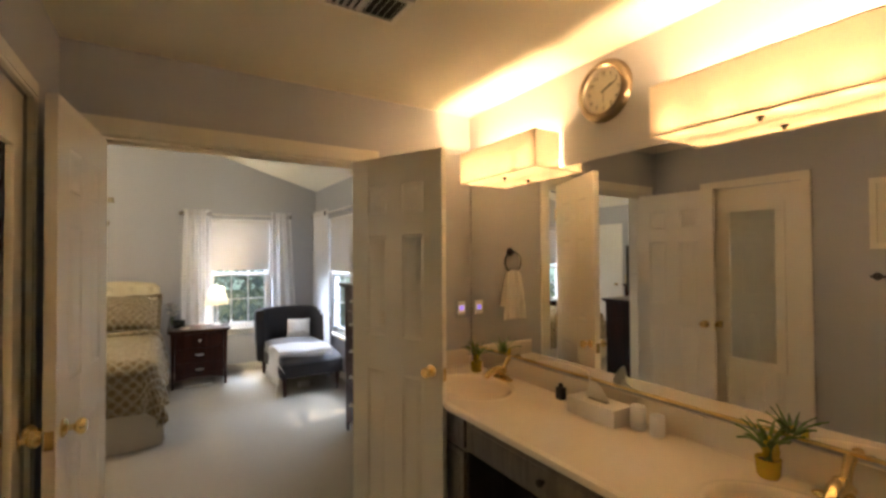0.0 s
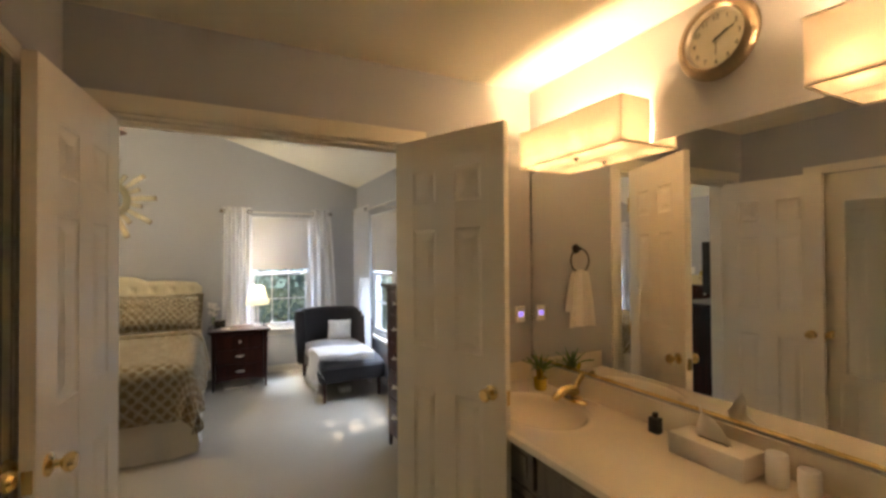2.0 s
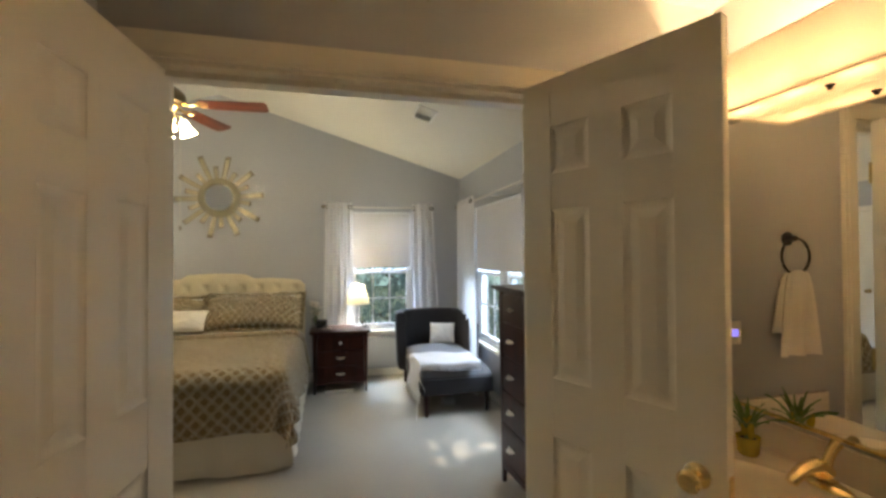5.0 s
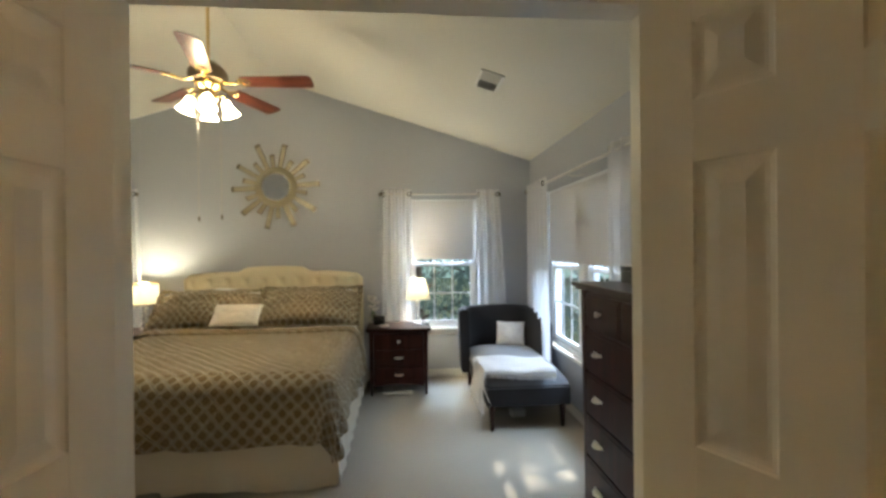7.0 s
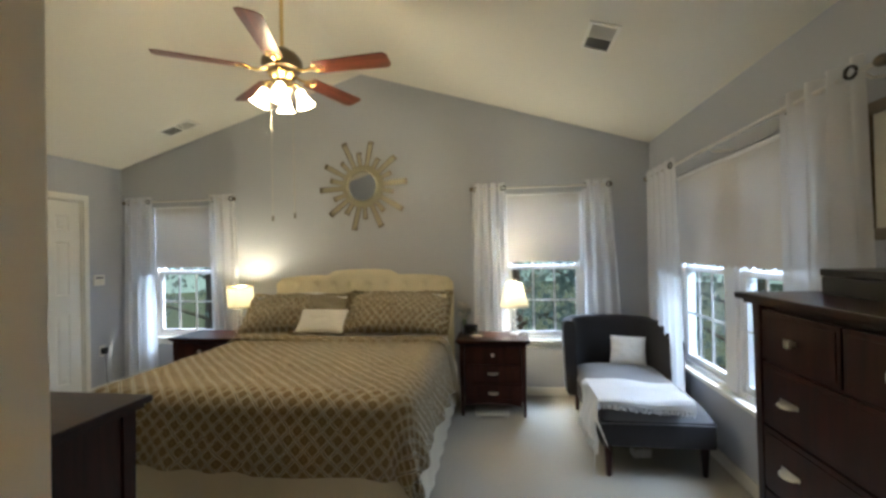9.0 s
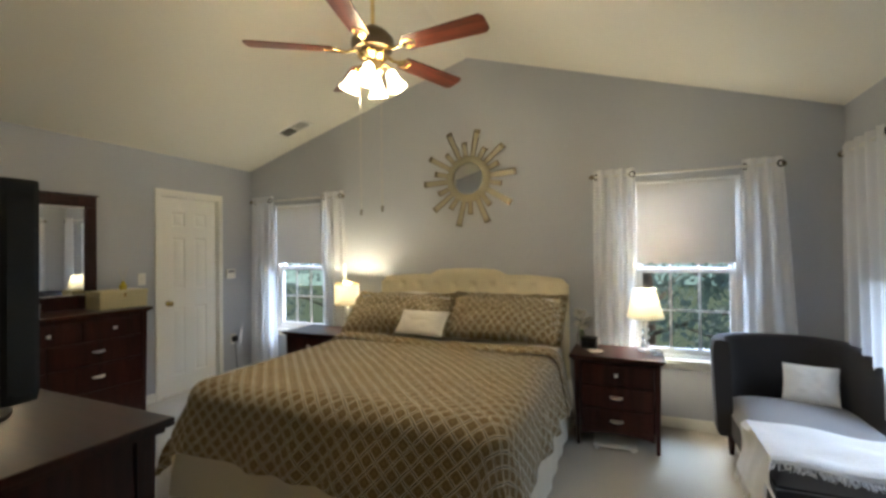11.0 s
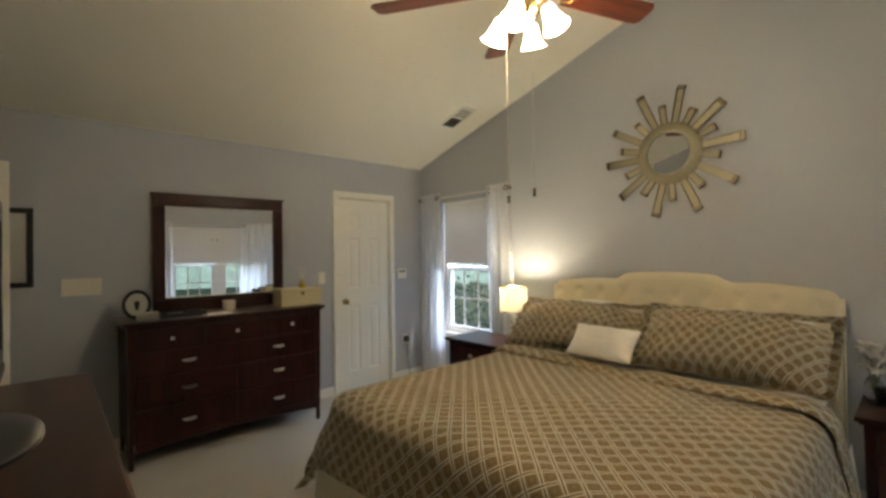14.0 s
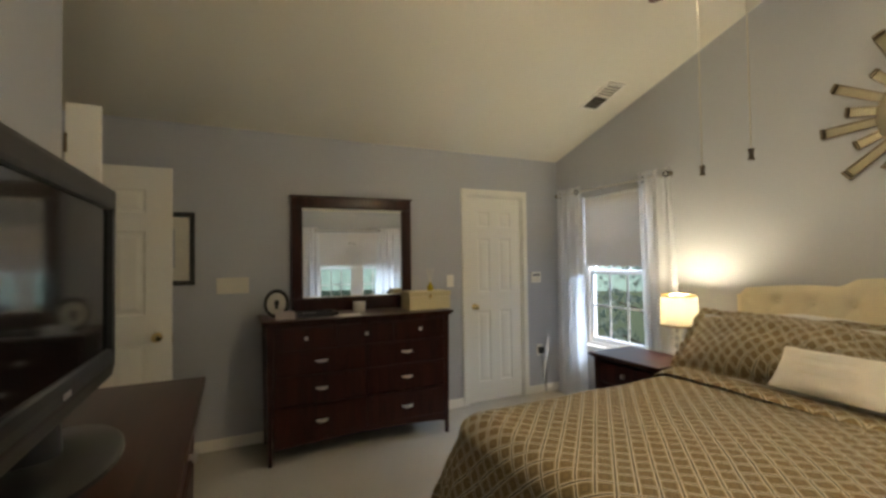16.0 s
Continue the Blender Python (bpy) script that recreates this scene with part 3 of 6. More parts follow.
def curtain(name, w_top, w_low, z0, z1, place, turn, folds, seed, lean=0.0):
    """A grommet-topped sheer panel hanging in folds; local x along the rod."""
    t = thing(name, place, "white sheer grommet-top curtain panel hanging in soft folds", "curtain", "sheer curtains", turn=turn)
    rnd = random.Random(seed)
    ph = [rnd.uniform(0, 6.3) for _ in range(4)]

    def fn(a, b):
        k = 1 - b                      # 0 at the top, 1 at the floor
        w = w_top + (w_low - w_top) * k ** 0.8
        x = (a - 0.5) * w + lean * k + 0.012 * k * math.sin(9 * a + ph[1])
        y = (0.022 - 0.008 * k) * math.sin(2 * math.pi * folds * a + 0.5 * k * math.sin(3 * a + ph[2]) + 0.35 * k) + 0.012 * k * math.sin(5 * a + ph[3])
        return Vector((x, y, z0 + b * (z1 - z0)))
    part("curtain_cloth", sheet(fn, 110, 26), SHEER, t, "", True)
    for a, way in ((0.25 / folds, 1), (1 - 0.25 / folds, -1)):
        p = fn(a, 1 - 0.055 / (z1 - z0))
        part("grommet", tube([(p.x + 0.021 * math.cos(q * math.pi / 8), p.y - 0.004 - 0.004 * way * math.cos(q * math.pi / 8), p.z + 0.021 * math.sin(q * math.pi / 8)) for q in range(16)], 0.006, 6, None, True), BRONZE, t, "dark metal grommet ring")
    return t


ROD = 2.055


def rod(length, place, turn, brackets):
    t = thing("curtain_rod", place, "brushed nickel curtain rod with small end caps", "curtain rod", "curtain rods", turn=turn)
    part("rod", tube([(0, 0, ROD), (length, 0, ROD)], 0.011, 10), NICKEL, t)
    for x, s in ((0, -1), (length, 1)):
        part("finial", lathe([(0, 0), (0.014, 0), (0.02, 0.012), (0.02, 0.03), (0.012, 0.042), (0, 0.044)], 14), PEWTER, t, "", True, pose(x, 0, ROD, 0, 90 * s, 0))
    for x in brackets:
        part("bracket", tube([(x, 0.134, ROD - 0.02), (x, 0.03, ROD - 0.03), (x, 0.0, ROD - 0.012)], 0.006, 6), NICKEL, t)
    return t


YC = YB - 0.14
rod(1.27, (-3.74, YC, 0), 0, (0.06, 1.21))
rod(1.27, (0.11, YC, 0), 0, (0.06, 1.21))
rod(2.42, (XR - 0.14, 5.93, 0), -90, (0.06, 1.2, 2.36))
curtain("curtain", 0.33, 0.40, 0.02, 2.11, (-3.585, YC, 0), 0, 3, 1)
curtain("curtain", 0.30, 0.34, 0.02, 2.11, (-2.59, YC, 0), 0, 3, 2, 0.05)
curtain("curtain", 0.32, 0.34, 0.02, 2.11, (0.26, YC, 0), 0, 4, 3)
curtain("curtain", 0.25, 0.36, 0.02, 2.11, (1.275, YC, 0), 0, 3, 4, 0.06)
curtain("curtain", 0.66, 0.74, 0.02, 2.11, (XR - 0.14, 5.61, 0), -90, 5, 5, 0.05)
curtain("curtain", 0.48, 0.55, 0.02, 2.11, (XR - 0.14, 3.80, 0), -90, 4, 6)

# ---- bed ----
BED_X0, BED_X1, BED_F, BED_H, BED_Z = -2.10, -0.10, 4.06, 6.16, 0.688

bed = thing("bed", (-1.07, 5.1, 0), "king bed with cream skirt under a taupe coverlet", "bed")
off = Matrix.Translation((1.07, -5.1, 0))
part("mattress", box(BED_X0 + 0.05, BED_X1 - 0.05, BED_F + 0.05, BED_H, 0.34, BED_Z - 0.035, 0.11), WHITE_LINEN, bed, "", True, off)
part("box_spring", box(BED_X0 + 0.03, BED_X1 - 0.03, BED_F + 0.03, BED_H, 0.14, 0.34, 0.02), SKIRT, bed, "", False, off)


def skirt_panel(p0, p1, waves, seed):
    p0, p1 = Vector(p0), Vector(p1)
    n = Vector(((p1 - p0).y, -(p1 - p0).x, 0)).normalized()
    rnd = random.Random(seed)
    ph = rnd.uniform(0, 6)

    def fn(a, b):
        k = 1 - b
        p = p0.lerp(p1, a) + n * (0.008 * k * math.sin(2 * math.pi * waves * a + ph) + 0.03 * k + 0.012 * k * math.sin(5 * a + ph))
        return Vector((p.x, p.y, 0.015 + 0.012 * math.sin(7 * a + ph) * k + b * 0.36))
    return sheet(fn, 60, 6, None, 0.003)


xm = (BED_X0 + BED_X1) / 2
part("skirt_panel", skirt_panel((BED_X0 - 0.03, BED_F, 0), (xm + 0.04, BED_F + 0.008, 0), 4, 1), SKIRT, bed, "", True, off)
part("skirt_panel", skirt_panel((xm + 0.0, BED_F - 0.004, 0), (BED_X1 + 0.035, BED_F, 0), 4, 2), SKIRT, bed, "", True, off)
part("skirt_panel", skirt_panel((BED_X1, BED_F - 0.035, 0), (BED_X1, BED_H, 0), 9, 3), SKIRT, bed, "", True, off)
part("skirt_panel", skirt_panel((BED_X0, BED_H, 0), (BED_X0, BED_F - 0.035, 0), 9, 4), SKIRT, bed, "", True, off)


def hb_top(x):
    """Camel-back outline of the headboard: rounded shoulders, raised middle."""
    u = abs(x + 1.07) / 0.94
    mid = 1.285 - 0.02 * (u / 0.3) ** 2 if u < 0.34 else 0
    side = 1.205 + 0.022 * math.cos((u - 0.55) * 5)
    k = min(1, max(0, (u - 0.30) / 0.14))
    k = k * k * (3 - 2 * k)
    z = (1.285 - 0.012 * (u / 0.3) ** 2) * (1 - k) + side * k
    if u > 0.93:
        z -= 0.06 * ((u - 0.93) / 0.07) ** 2
    return z


TUFTS = []
for r, z in enumerate((1.12, 0.98, 0.84)):
    for i in range(10):
        x = -2.01 + 0.19 * (i + (0.5 if r % 2 else 0.0)) + 0.06
        if -1.97 < x < -0.17:
            TUFTS.append((x, z))


def hb_front(a, b):
    x = -2.01 + 1.88 * a
    z = 0.25 + b * (hb_top(x) - 0.25)
    y = 6.205
    edge = min(a * 1.88, (1 - a) * 1.88, hb_top(x) - z)
    y += 0.035 * max(0, 1 - edge / 0.05) ** 2
    for tx, tz in TUFTS:
        d = (x - tx) ** 2 + (z - tz) ** 2
        if d < 0.02:
            y += 0.022 * math.exp(-d / 0.0011)
    for tx, tz in TUFTS:
        if abs(z - tz) < 0.14:
            y += 0.004 * math.exp(-((abs(x - tx) - abs(z - tz) * 0.68) / 0.014) ** 2) * (1 - abs(z - tz) / 0.14)
    return Vector((x, y, z))


hb = thing("headboard", (-1.07, 6.2, 0), "cream button-tufted upholstered headboard with a curved top", "headboard")
hoff = Matrix.Translation((1.07, -6.2, 0))
part("upholstery", sheet(hb_front, 188, 90, None), TUFT, hb, "", True, hoff)


def hb_back(a, b):
    k = b
    x = -2.01 + 1.88 * a
    return Vector((x, 6.238 + 0.045 * k, hb_top(x) - 0.001))


part("top_edge", sheet(hb_back, 94, 3, None, 0.004), TUFT, hb, "", True, hoff)
for xe in (-2.018, -0.134):
    part("side_edge", box(xe, xe + 0.012, 6.236, 6.285, 0.02, 1.15, 0.003), TUFT, hb, "", False, hoff)
part("leg", box(-2.0, -1.94, 6.24, 6.285, 0, 0.3), CHERRY, hb, "", False, hoff)
part("leg", box(-0.2, -0.14, 6.24, 6.285, 0, 0.3), CHERRY, hb, "", False, hoff)
for tx, tz in TUFTS:
    part("button", lathe([(0.011, -0.003), (0.010, 0.003), (0.006, 0.006), (0, 0.007)], 10), TUFT, hb, "", True, hoff @ pose(tx, 6.222, tz, 90))

# coverlet: flat on the mattress, rolling over its edge and hanging at the sides and the foot
BEND = 0.12
HANG, FOOT_HANG, COV_H = 0.45, 0.47, 5.62
CX0, CX1 = BED_X0 - 0.005 + BEND, BED_X1 + 0.005 - BEND
CF = BED_F + BEND


def coverlet_fn(a, b):
    u = CX0 - HANG + a * (CX1 - CX0 + 2 * HANG)
    v = (CF - FOOT_HANG) + b * (COV_H - CF + FOOT_HANG)
    du = u - max(CX0, min(CX1, u))
    dv = min(0.0, v - CF)
    d = math.hypot(du, dv)
    x, y = max(CX0, min(CX1, u)), max(CF, v)
    puff = 0.012 * math.sin(3.1 * u + 1.0) * math.sin(2.3 * v) + 0.010 * noise.noise(Vector((u * 3, v * 3, 0.3))) + 0.004 * noise.noise(Vector((u * 9, v * 9, 4.0)))
    z = BED_Z + puff
    if d < 1e-5:
        return Vector((x, y, z))
    nx, ny = du / d, dv / d
    quarter = BEND * math.pi / 2
    if d < quarter:
        off, drop, k = BEND * math.sin(d / BEND), BEND * (1 - math.cos(d / BEND)), 0.0
    else:
        rest = d - quarter
        corner = min(abs(nx), abs(ny)) * 1.41
        flare = 0.14 + (0.20 if du < 0 else 0.06) * corner
        off, drop, k = BEND + rest * flare, BEND + rest * math.sqrt(1 - flare * flare), rest / 0.2
    along = v if abs(du) > abs(dv) else u
    wave = 0.014 * min(k, 1.0) + 0.016 * k * math.sin(along * 15 + 2 * math.sin(along * 5)) + 0.016 * k * noise.noise(Vector((u * 5, v * 5, 2.0)))
    return Vector((x + nx * (off + wave), y + ny * (off + wave), z - drop))


WID, LEN = CX1 - CX0 + 2 * HANG, COV_H - CF + FOOT_HANG
cov = thing("coverlet", (-1.07, 5.0, BED_Z), "taupe and cream lattice-patterned coverlet spread over the bed", "bedspread")
coff = Matrix.Translation((1.07, -5.0, -BED_Z))
part("spread", sheet(coverlet_fn, 170, 130, lambda a, b: (a * WID, b * LEN), 0.008), COVERLET, cov, "", True, coff)


def fold_fn(a, b):
    """The turned-down head end of the coverlet."""
    u = CX0 - 0.50 + a * (CX1 - CX0 + 1.00)
    v = 5.46 + 0.20 * b + 0.010 * math.sin(6 * a) + 0.05 * max(0, a - 0.85)
    d = abs(u - max(CX0, min(CX1, u)))
    s = math.copysign(1, u - (CX0 + CX1) / 2)
    x = max(CX0, min(CX1, u))
    z = BED_Z + 0.020 * math.sqrt(max(0, 1 - (2 * b - 1) ** 2)) + 0.014 + 0.006 * math.sin(9 * a)
    r = BEND + 0.02
    if d > r * math.pi / 2:
        rest = d - r * math.pi / 2
        x, z, v = x + s * (r + 0.22 * rest), z - r - 0.95 * rest, v - 0.25 * rest
    elif d > 0:
        x, z = x + s * r * math.sin(d / r), z - r * (1 - math.cos(d / r))
    return Vector((x, v, z))


part("turned_fold", sheet(fold_fn, 120, 14, lambda a, b: (a * 2.6 + 0.03, b * 0.2), 0.006), COVERLET, cov, "", True, coff)


def pillow(name, w, h, t, place, tilt, turn, mat, label, flange=0.0, group="bed pillows", sag=0.05, roll=0.0, slump=0.0):
    p = thing(name, place, label, "pillow", group, turn)

    def side(s):
        def fn(a, b):
            u, v = 2 * a - 1, 2 * b - 1
            f = max(0.0, (1 - abs(u) ** 2.2)) ** 0.6 * max(0.0, (1 - abs(v) ** 2.2)) ** 0.6
            pinch = 1 - 0.06 * (abs(u) ** 2) * (1 - abs(v)) - 0.0
            pin2 = 1 - sag * (1 - u * u) * 0.6
            wr = 0.09 * t * noise.noise(Vector((u * 3 + w, v * 3, s * 2 + place[0]))) * f
            ripple = 0.014 * noise.noise(Vector((u * 2.5, v * 2.5, place[0] * 3)))
            droop = 0.10 * h * slump * (max(0.0, v) * u * u + 0.35 * max(0.0, v) * math.sin(2.2 * u + place[0]))
            return Vector((u * w / 2 * (1 - 0.05 * (1 - v * v)) + ripple * slump, s * (t / 2) * f + wr, v * h / 2 * pin2 - droop + ripple * slump))
        return fn
    bm = join(sheet(side(1), 40, 28, lambda a, b: (a * w, b * h)), sheet(side(-1), 40, 28, lambda a, b: (a * w, b * h)))
    bmesh.ops.remove_doubles(bm, verts=bm.verts, dist=0.0008)
    m = pose(0, 0, 0, 0, roll, 0) @ pose(0, 0, 0, tilt, 0, 0)
    part("pillow_case", bm, mat, p, "", True, m)
    if flange:
        rim = []
        for i in range(64):
            q = i / 64 * 4
            s, f = int(q), q - int(q)
            c = [(-1, -1), (1, -1), (1, 1), (-1, 1)]
            (x0, z0), (x1, z1) = c[s], c[(s + 1) % 4]
            rim.append((x0 + (x1 - x0) * f, z0 + (z1 - z0) * f))
        bm = bmesh.new()
        layer = bm.loops.layers.uv.new("UVMap")
        inner = [bm.verts.new((x * w / 2 * 0.94, 0, z * h / 2 * 0.94)) for x, z in rim]
        outer = [bm.verts.new((x * (w / 2 + flange), 0.010 * math.sin(i * 1.7), z * (h / 2 + flange) * (1 - 0.02 * math.cos(3 * x)))) for i, (x, z) in enumerate(rim)]
        for i in range(64):
            j = (i + 1) % 64
            f = bm.faces.new((inner[i], inner[j], outer[j], outer[i]))
            for loop in f.loops:
                loop[layer].uv = (loop.vert.co.x + w / 2, loop.vert.co.z + h / 2)
        bmesh.ops.solidify(bm, geom=list(bm.faces), thickness=0.006)
        part("flange", bm, mat, p, "", True, m)
    return p


pillow("pillow", 0.72, 0.46, 0.15, (-1.55, 6.10, 0.84), -18, 0, WHITE_LINEN, "white bed pillow standing behind a patterned sham", 0.0, "bed pillows", 0.1, 0.0, 0.6)
pillow("pillow", 0.72, 0.46, 0.15, (-0.60, 6.10, 0.84), -18, 0, WHITE_LINEN, "white bed pillow standing behind a patterned sham", 0.0, "bed pillows", 0.1, 0.0, 0.6)
pillow("pillow_sham", 0.98, 0.44, 0.32, (-1.62, 5.89, 0.875), -46, 4, SHAM, "taupe lattice-patterned pillow sham leaning on the headboard", 0.028, "pillow shams", 0.12, 0.0, 1.0)
pillow("pillow_sham", 0.98, 0.44, 0.32, (-0.62, 5.89, 0.89), -44, -2, SHAM, "taupe lattice-patterned pillow sham leaning on the headboard", 0.028, "pillow shams", 0.12, 0.0, 1.0)
lumbar = pillow("throw_pillow", 0.46, 0.24, 0.11, (-1.24, 5.60, 0.848), -40, -4, SATIN, "small white satin lumbar pillow with faint script lines", 0.0, "accent pillows")
for i, (w, z) in enumerate(((0.22, 0.045), (0.26, 0.005), (0.18, -0.035))):
    part("script_line", box(-w / 2, w / 2, -0.001, 0.0, -0.002, 0.002), SKIRT, lumbar, "", False, pose(0, 0, 0, -40) @ pose(0, -0.053, z))

# ---- case furniture ----


def pull(kind):
    """A drawer handle that sticks out along -y: a square knob or a cup pull."""
    if kind == "knob":
        return join(box(-0.013, 0.013, -0.028, -0.018, -0.013, 0.013, 0.003), box(-0.006, 0.006, -0.019, 0.0, -0.006, 0.006))

    def fn(a, b):
        ang = math.pi * a
        r = 0.018
        x = (2 * a - 1) * 0.042
        f = math.sqrt(max(0.0, 1 - (2 * a - 1) ** 2))
        return Vector((x, -0.003 - 0.026 * f * math.sin(b * math.pi / 2), 0.011 * f * (1 - 1.6 * b)))
    return join(sheet(fn, 18, 5, None, 0.002), box(-0.045, 0.045, -0.003, 0.0, -0.003, 0.011, 0.001))


def chest(name, w, d, h, place, turn, label, rows, leg=0.12, top_mat=None, group="", apron=True, category="chest of drawers", over=0.03):
    """Dark wood case: local x across the front, front at y=0, back at y=d. rows: (z0, z1, [(x0, x1, handle kind, handle count)])."""
    t = thing(name, place, label, category, group, turn)
    pw = 0.045
    for x in (0, w - pw):
        for y in (0.0, d - pw):
            bm = bmesh.new()
            r = bmesh.ops.create_cube(bm, size=1.0)["verts"]
            for v in r:
                low = v.co.z < 0
                k = 0.010 if low else 0.0
                v.co = Vector((x + (k if v.co.x < 0 else pw - k), y + (k if v.co.y < 0 else pw - k), 0.0 if low else h - 0.03))
            part("leg_post", bm, CHERRY, t)
    part("side_panel", box(0.008, 0.022, pw, d - pw, leg, h - 0.03), CHERRY, t)
    part("side_panel", box(w - 0.022, w - 0.008, pw, d - pw, leg, h - 0.03), CHERRY, t)
    part("back_panel", box(pw, w - pw, d - 0.02, d - 0.01, leg, h - 0.03), CHERRY, t)
    part("carcass", box(pw, w - pw, 0.018, d - 0.02, leg + 0.01, h - 0.031), CHERRY, t)
    part("top", join(box(-over, w + over, -over, d + 0.005, h - 0.022, h, 0.006), box(-over * 0.5, w + over * 0.5, -over * 0.5, d, h - 0.036, h - 0.0225, 0.004)), top_mat or CHERRY_X, t, "", False)
    if apron:
        def ap(a, b):
            x = pw + a * (w - 2 * pw)
            low = leg - 0.035 + 0.03 * math.sin(math.pi * a) ** 0.6
            return Vector((x, 0.012, low + b * (leg + 0.035 - low)))
        part("apron", sheet(ap, 24, 2, None, 0.014), CHERRY, t)
    for z0, z1, cells in rows:
        for x0, x1, kind, count in cells:
            g = 0.003
            dr = part("drawer_front", join(box(x0 + g, x1 - g, 0.004, 0.0175, z0 + g, z1 - g, 0.003), box(x0 + 0.02, x1 - 0.02, 0.0015, 0.006, z0 + 0.02, z1 - 0.02, 0.0012)), CHERRY, t)
            for i in range(count):
                hx = x0 + (x1 - x0) * ((i + 0.5) / count if count > 1 else 0.5)
                if count == 2:
                    hx = x0 + (x1 - x0) * (0.2 if i == 0 else 0.8)
                part("handle", pull(kind), NICKEL, dr, "brushed nickel handle", False, pose(hx, 0.002, (z0 + z1) / 2 + (0.0 if kind == "knob" else -0.002)))
    return t


# dresser against the left wall, faces +x
DW = 1.40
col = (DW - 0.09) / 2
third = (DW - 0.09) / 3
chest("dresser", DW, 0.48, 1.0, (-3.42, 3.315, 0), 90, "dark cherry dresser with nine drawers and nickel handles", [
    (0.79, 0.945, [(0.045 + third * i, 0.045 + third * (i + 1), "knob", 1) for i in range(3)]),
    (0.61, 0.785, [(0.045, 0.045 + col, "cup", 1), (0.045 + col, DW - 0.045, "cup", 1)]),
    (0.40, 0.605, [(0.045, 0.045 + col, "cup", 1), (0.045 + col, DW - 0.045, "cup", 1)]),
    (0.15, 0.395, [(0.045, 0.045 + col, "cup", 1), (0.045 + col, DW - 0.045, "cup", 1)])], 0.14, CHERRY_X, category="dresser")
# chest with the television, faces +y
chest("media_chest", 1.12, 0.46, 1.035, (-0.685, 2.995, 0), 180, "dark cherry media chest with a glossy top against the wall", [
    (0.82, 0.985, [(0.045, 0.56, "knob", 1), (0.56, 1.075, "knob", 1)]),
    (0.58, 0.81, [(0.045, 0.56, "cup", 1), (0.56, 1.075, "cup", 1)]),
    (0.34, 0.57, [(0.045, 0.56, "cup", 1), (0.56, 1.075, "cup", 1)]),
    (0.14, 0.33, [(0.045, 0.56, "cup", 1), (0.56, 1.075, "cup", 1)])], 0.12, CHERRY_X)
# tall chest against the right wall, faces -x
CW = 0.83
chest("tall_chest", CW, 0.48, 1.276, (1.275, 3.555, 0), -90, "tall dark cherry chest of drawers with nickel handles", [
    (1.05, 1.225, [(0.045, CW / 2, "knob", 1), (CW / 2, CW - 0.045, "knob", 1)]),
    (0.83, 1.045, [(0.045, CW - 0.045, "cup", 2)]),
    (0.61, 0.825, [(0.045, CW - 0.045, "cup", 2)]),
    (0.395, 0.605, [(0.045, CW - 0.045, "cup", 2)]),
    (0.15, 0.39, [(0.045, CW - 0.045, "cup", 2)])], 0.13, CHERRY_X, over=0.04)
ns_rows = [(0.46, 0.62, [(0.045, 0.54, "knob", 1)]), (0.295, 0.455, [(0.045, 0.54, "cup", 1)]), (0.12, 0.29, [(0.045, 0.54, "cup", 1)])]
ns = chest("nightstand", 0.585, 0.43, 0.668, (-0.015, 5.685, 0), 0, "dark cherry three-drawer nightstand beside the bed", ns_rows, 0.12, CHERRY_X, "nightstands", category="nightstand")
copy_thing(ns, pose(-2.80, 5.685, 0))

# dresser mirror
dm = thing("dresser_mirror", (-3.855, 4.04, 1.0), "large rectangular mirror in a dark cherry frame on the dresser", "mirror", turn=-3.3)
y0, y1, z0, z1, fw = -0.505, 0.505, 0.0, 0.94, 0.085
for nm, b in (("frame_rail", (y0, y1, z1 - 0.09, z1)), ("frame_rail", (y0, y1, z0 + 0.0, z0 + 0.115)), ("frame_stile", (y0, y0 + fw, z0 + 0.115, z1 - 0.09)), ("frame_stile", (y1 - fw, y1, z0 + 0.115, z1 - 0.09))):
    part(nm, join(box(-0.02, 0.015, b[0], b[1], b[2], b[3], 0.006), box(0.0, 0.022, b[0] + 0.012, b[1] - 0.012, b[2] + 0.012, b[3] - 0.012, 0.006)), CHERRY, dm)
part("crown", box(-0.022, 0.026, y0 - 0.012, y1 + 0.012, z1, z1 + 0.014, 0.004), CHERRY, dm)
part("mirror_glass", box(-0.005, 0.0, y0 + fw, y1 - fw, z0 + 0.115, z1 - 0.09), MIRROR, dm, "clear mirror glass")
for zb in (z0 + 0.115, z1 - 0.097):
    part("bead", box(0.0, 0.006, y0 + fw, y1 - fw, zb, zb + 0.007), TRIM, dm)

# ---- chaise ----
ch = thing("chaise_lounge", (1.32, 5.4, 0), "charcoal velvet chaise lounge with a wraparound back by the windows", "chaise lounge")
co = Matrix.Translation((-1.32, -5.4, 0))
for x, y in ((1.03, 4.76), (1.62, 4.80), (1.02, 5.92), (1.64, 6.0)):
    part("leg", lathe([(0, 0), (0.016, 0), (0.028, 0.19), (0.028, 0.22), (0, 0.22)], 10), CHERRY, ch, "dark tapered wooden leg", True, co @ pose(x, y, 0))
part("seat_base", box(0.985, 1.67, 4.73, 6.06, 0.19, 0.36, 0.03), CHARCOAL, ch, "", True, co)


def cushion(x0, x1, y0, y1, z0, z1, crown):
    def top(a, b):
        u, v = 2 * a - 1, 2 * b - 1
        f = (max(0, 1 - abs(u) ** 5) * max(0, 1 - abs(v) ** 5)) ** 0.4
        return Vector((x0 + a * (x1 - x0), y0 + b * (y1 - y0), z0 + (z1 - z0) * f + crown * (1 - u * u) * (1 - v * v)))
    return sheet(top, 30, 44, None, 0.01)


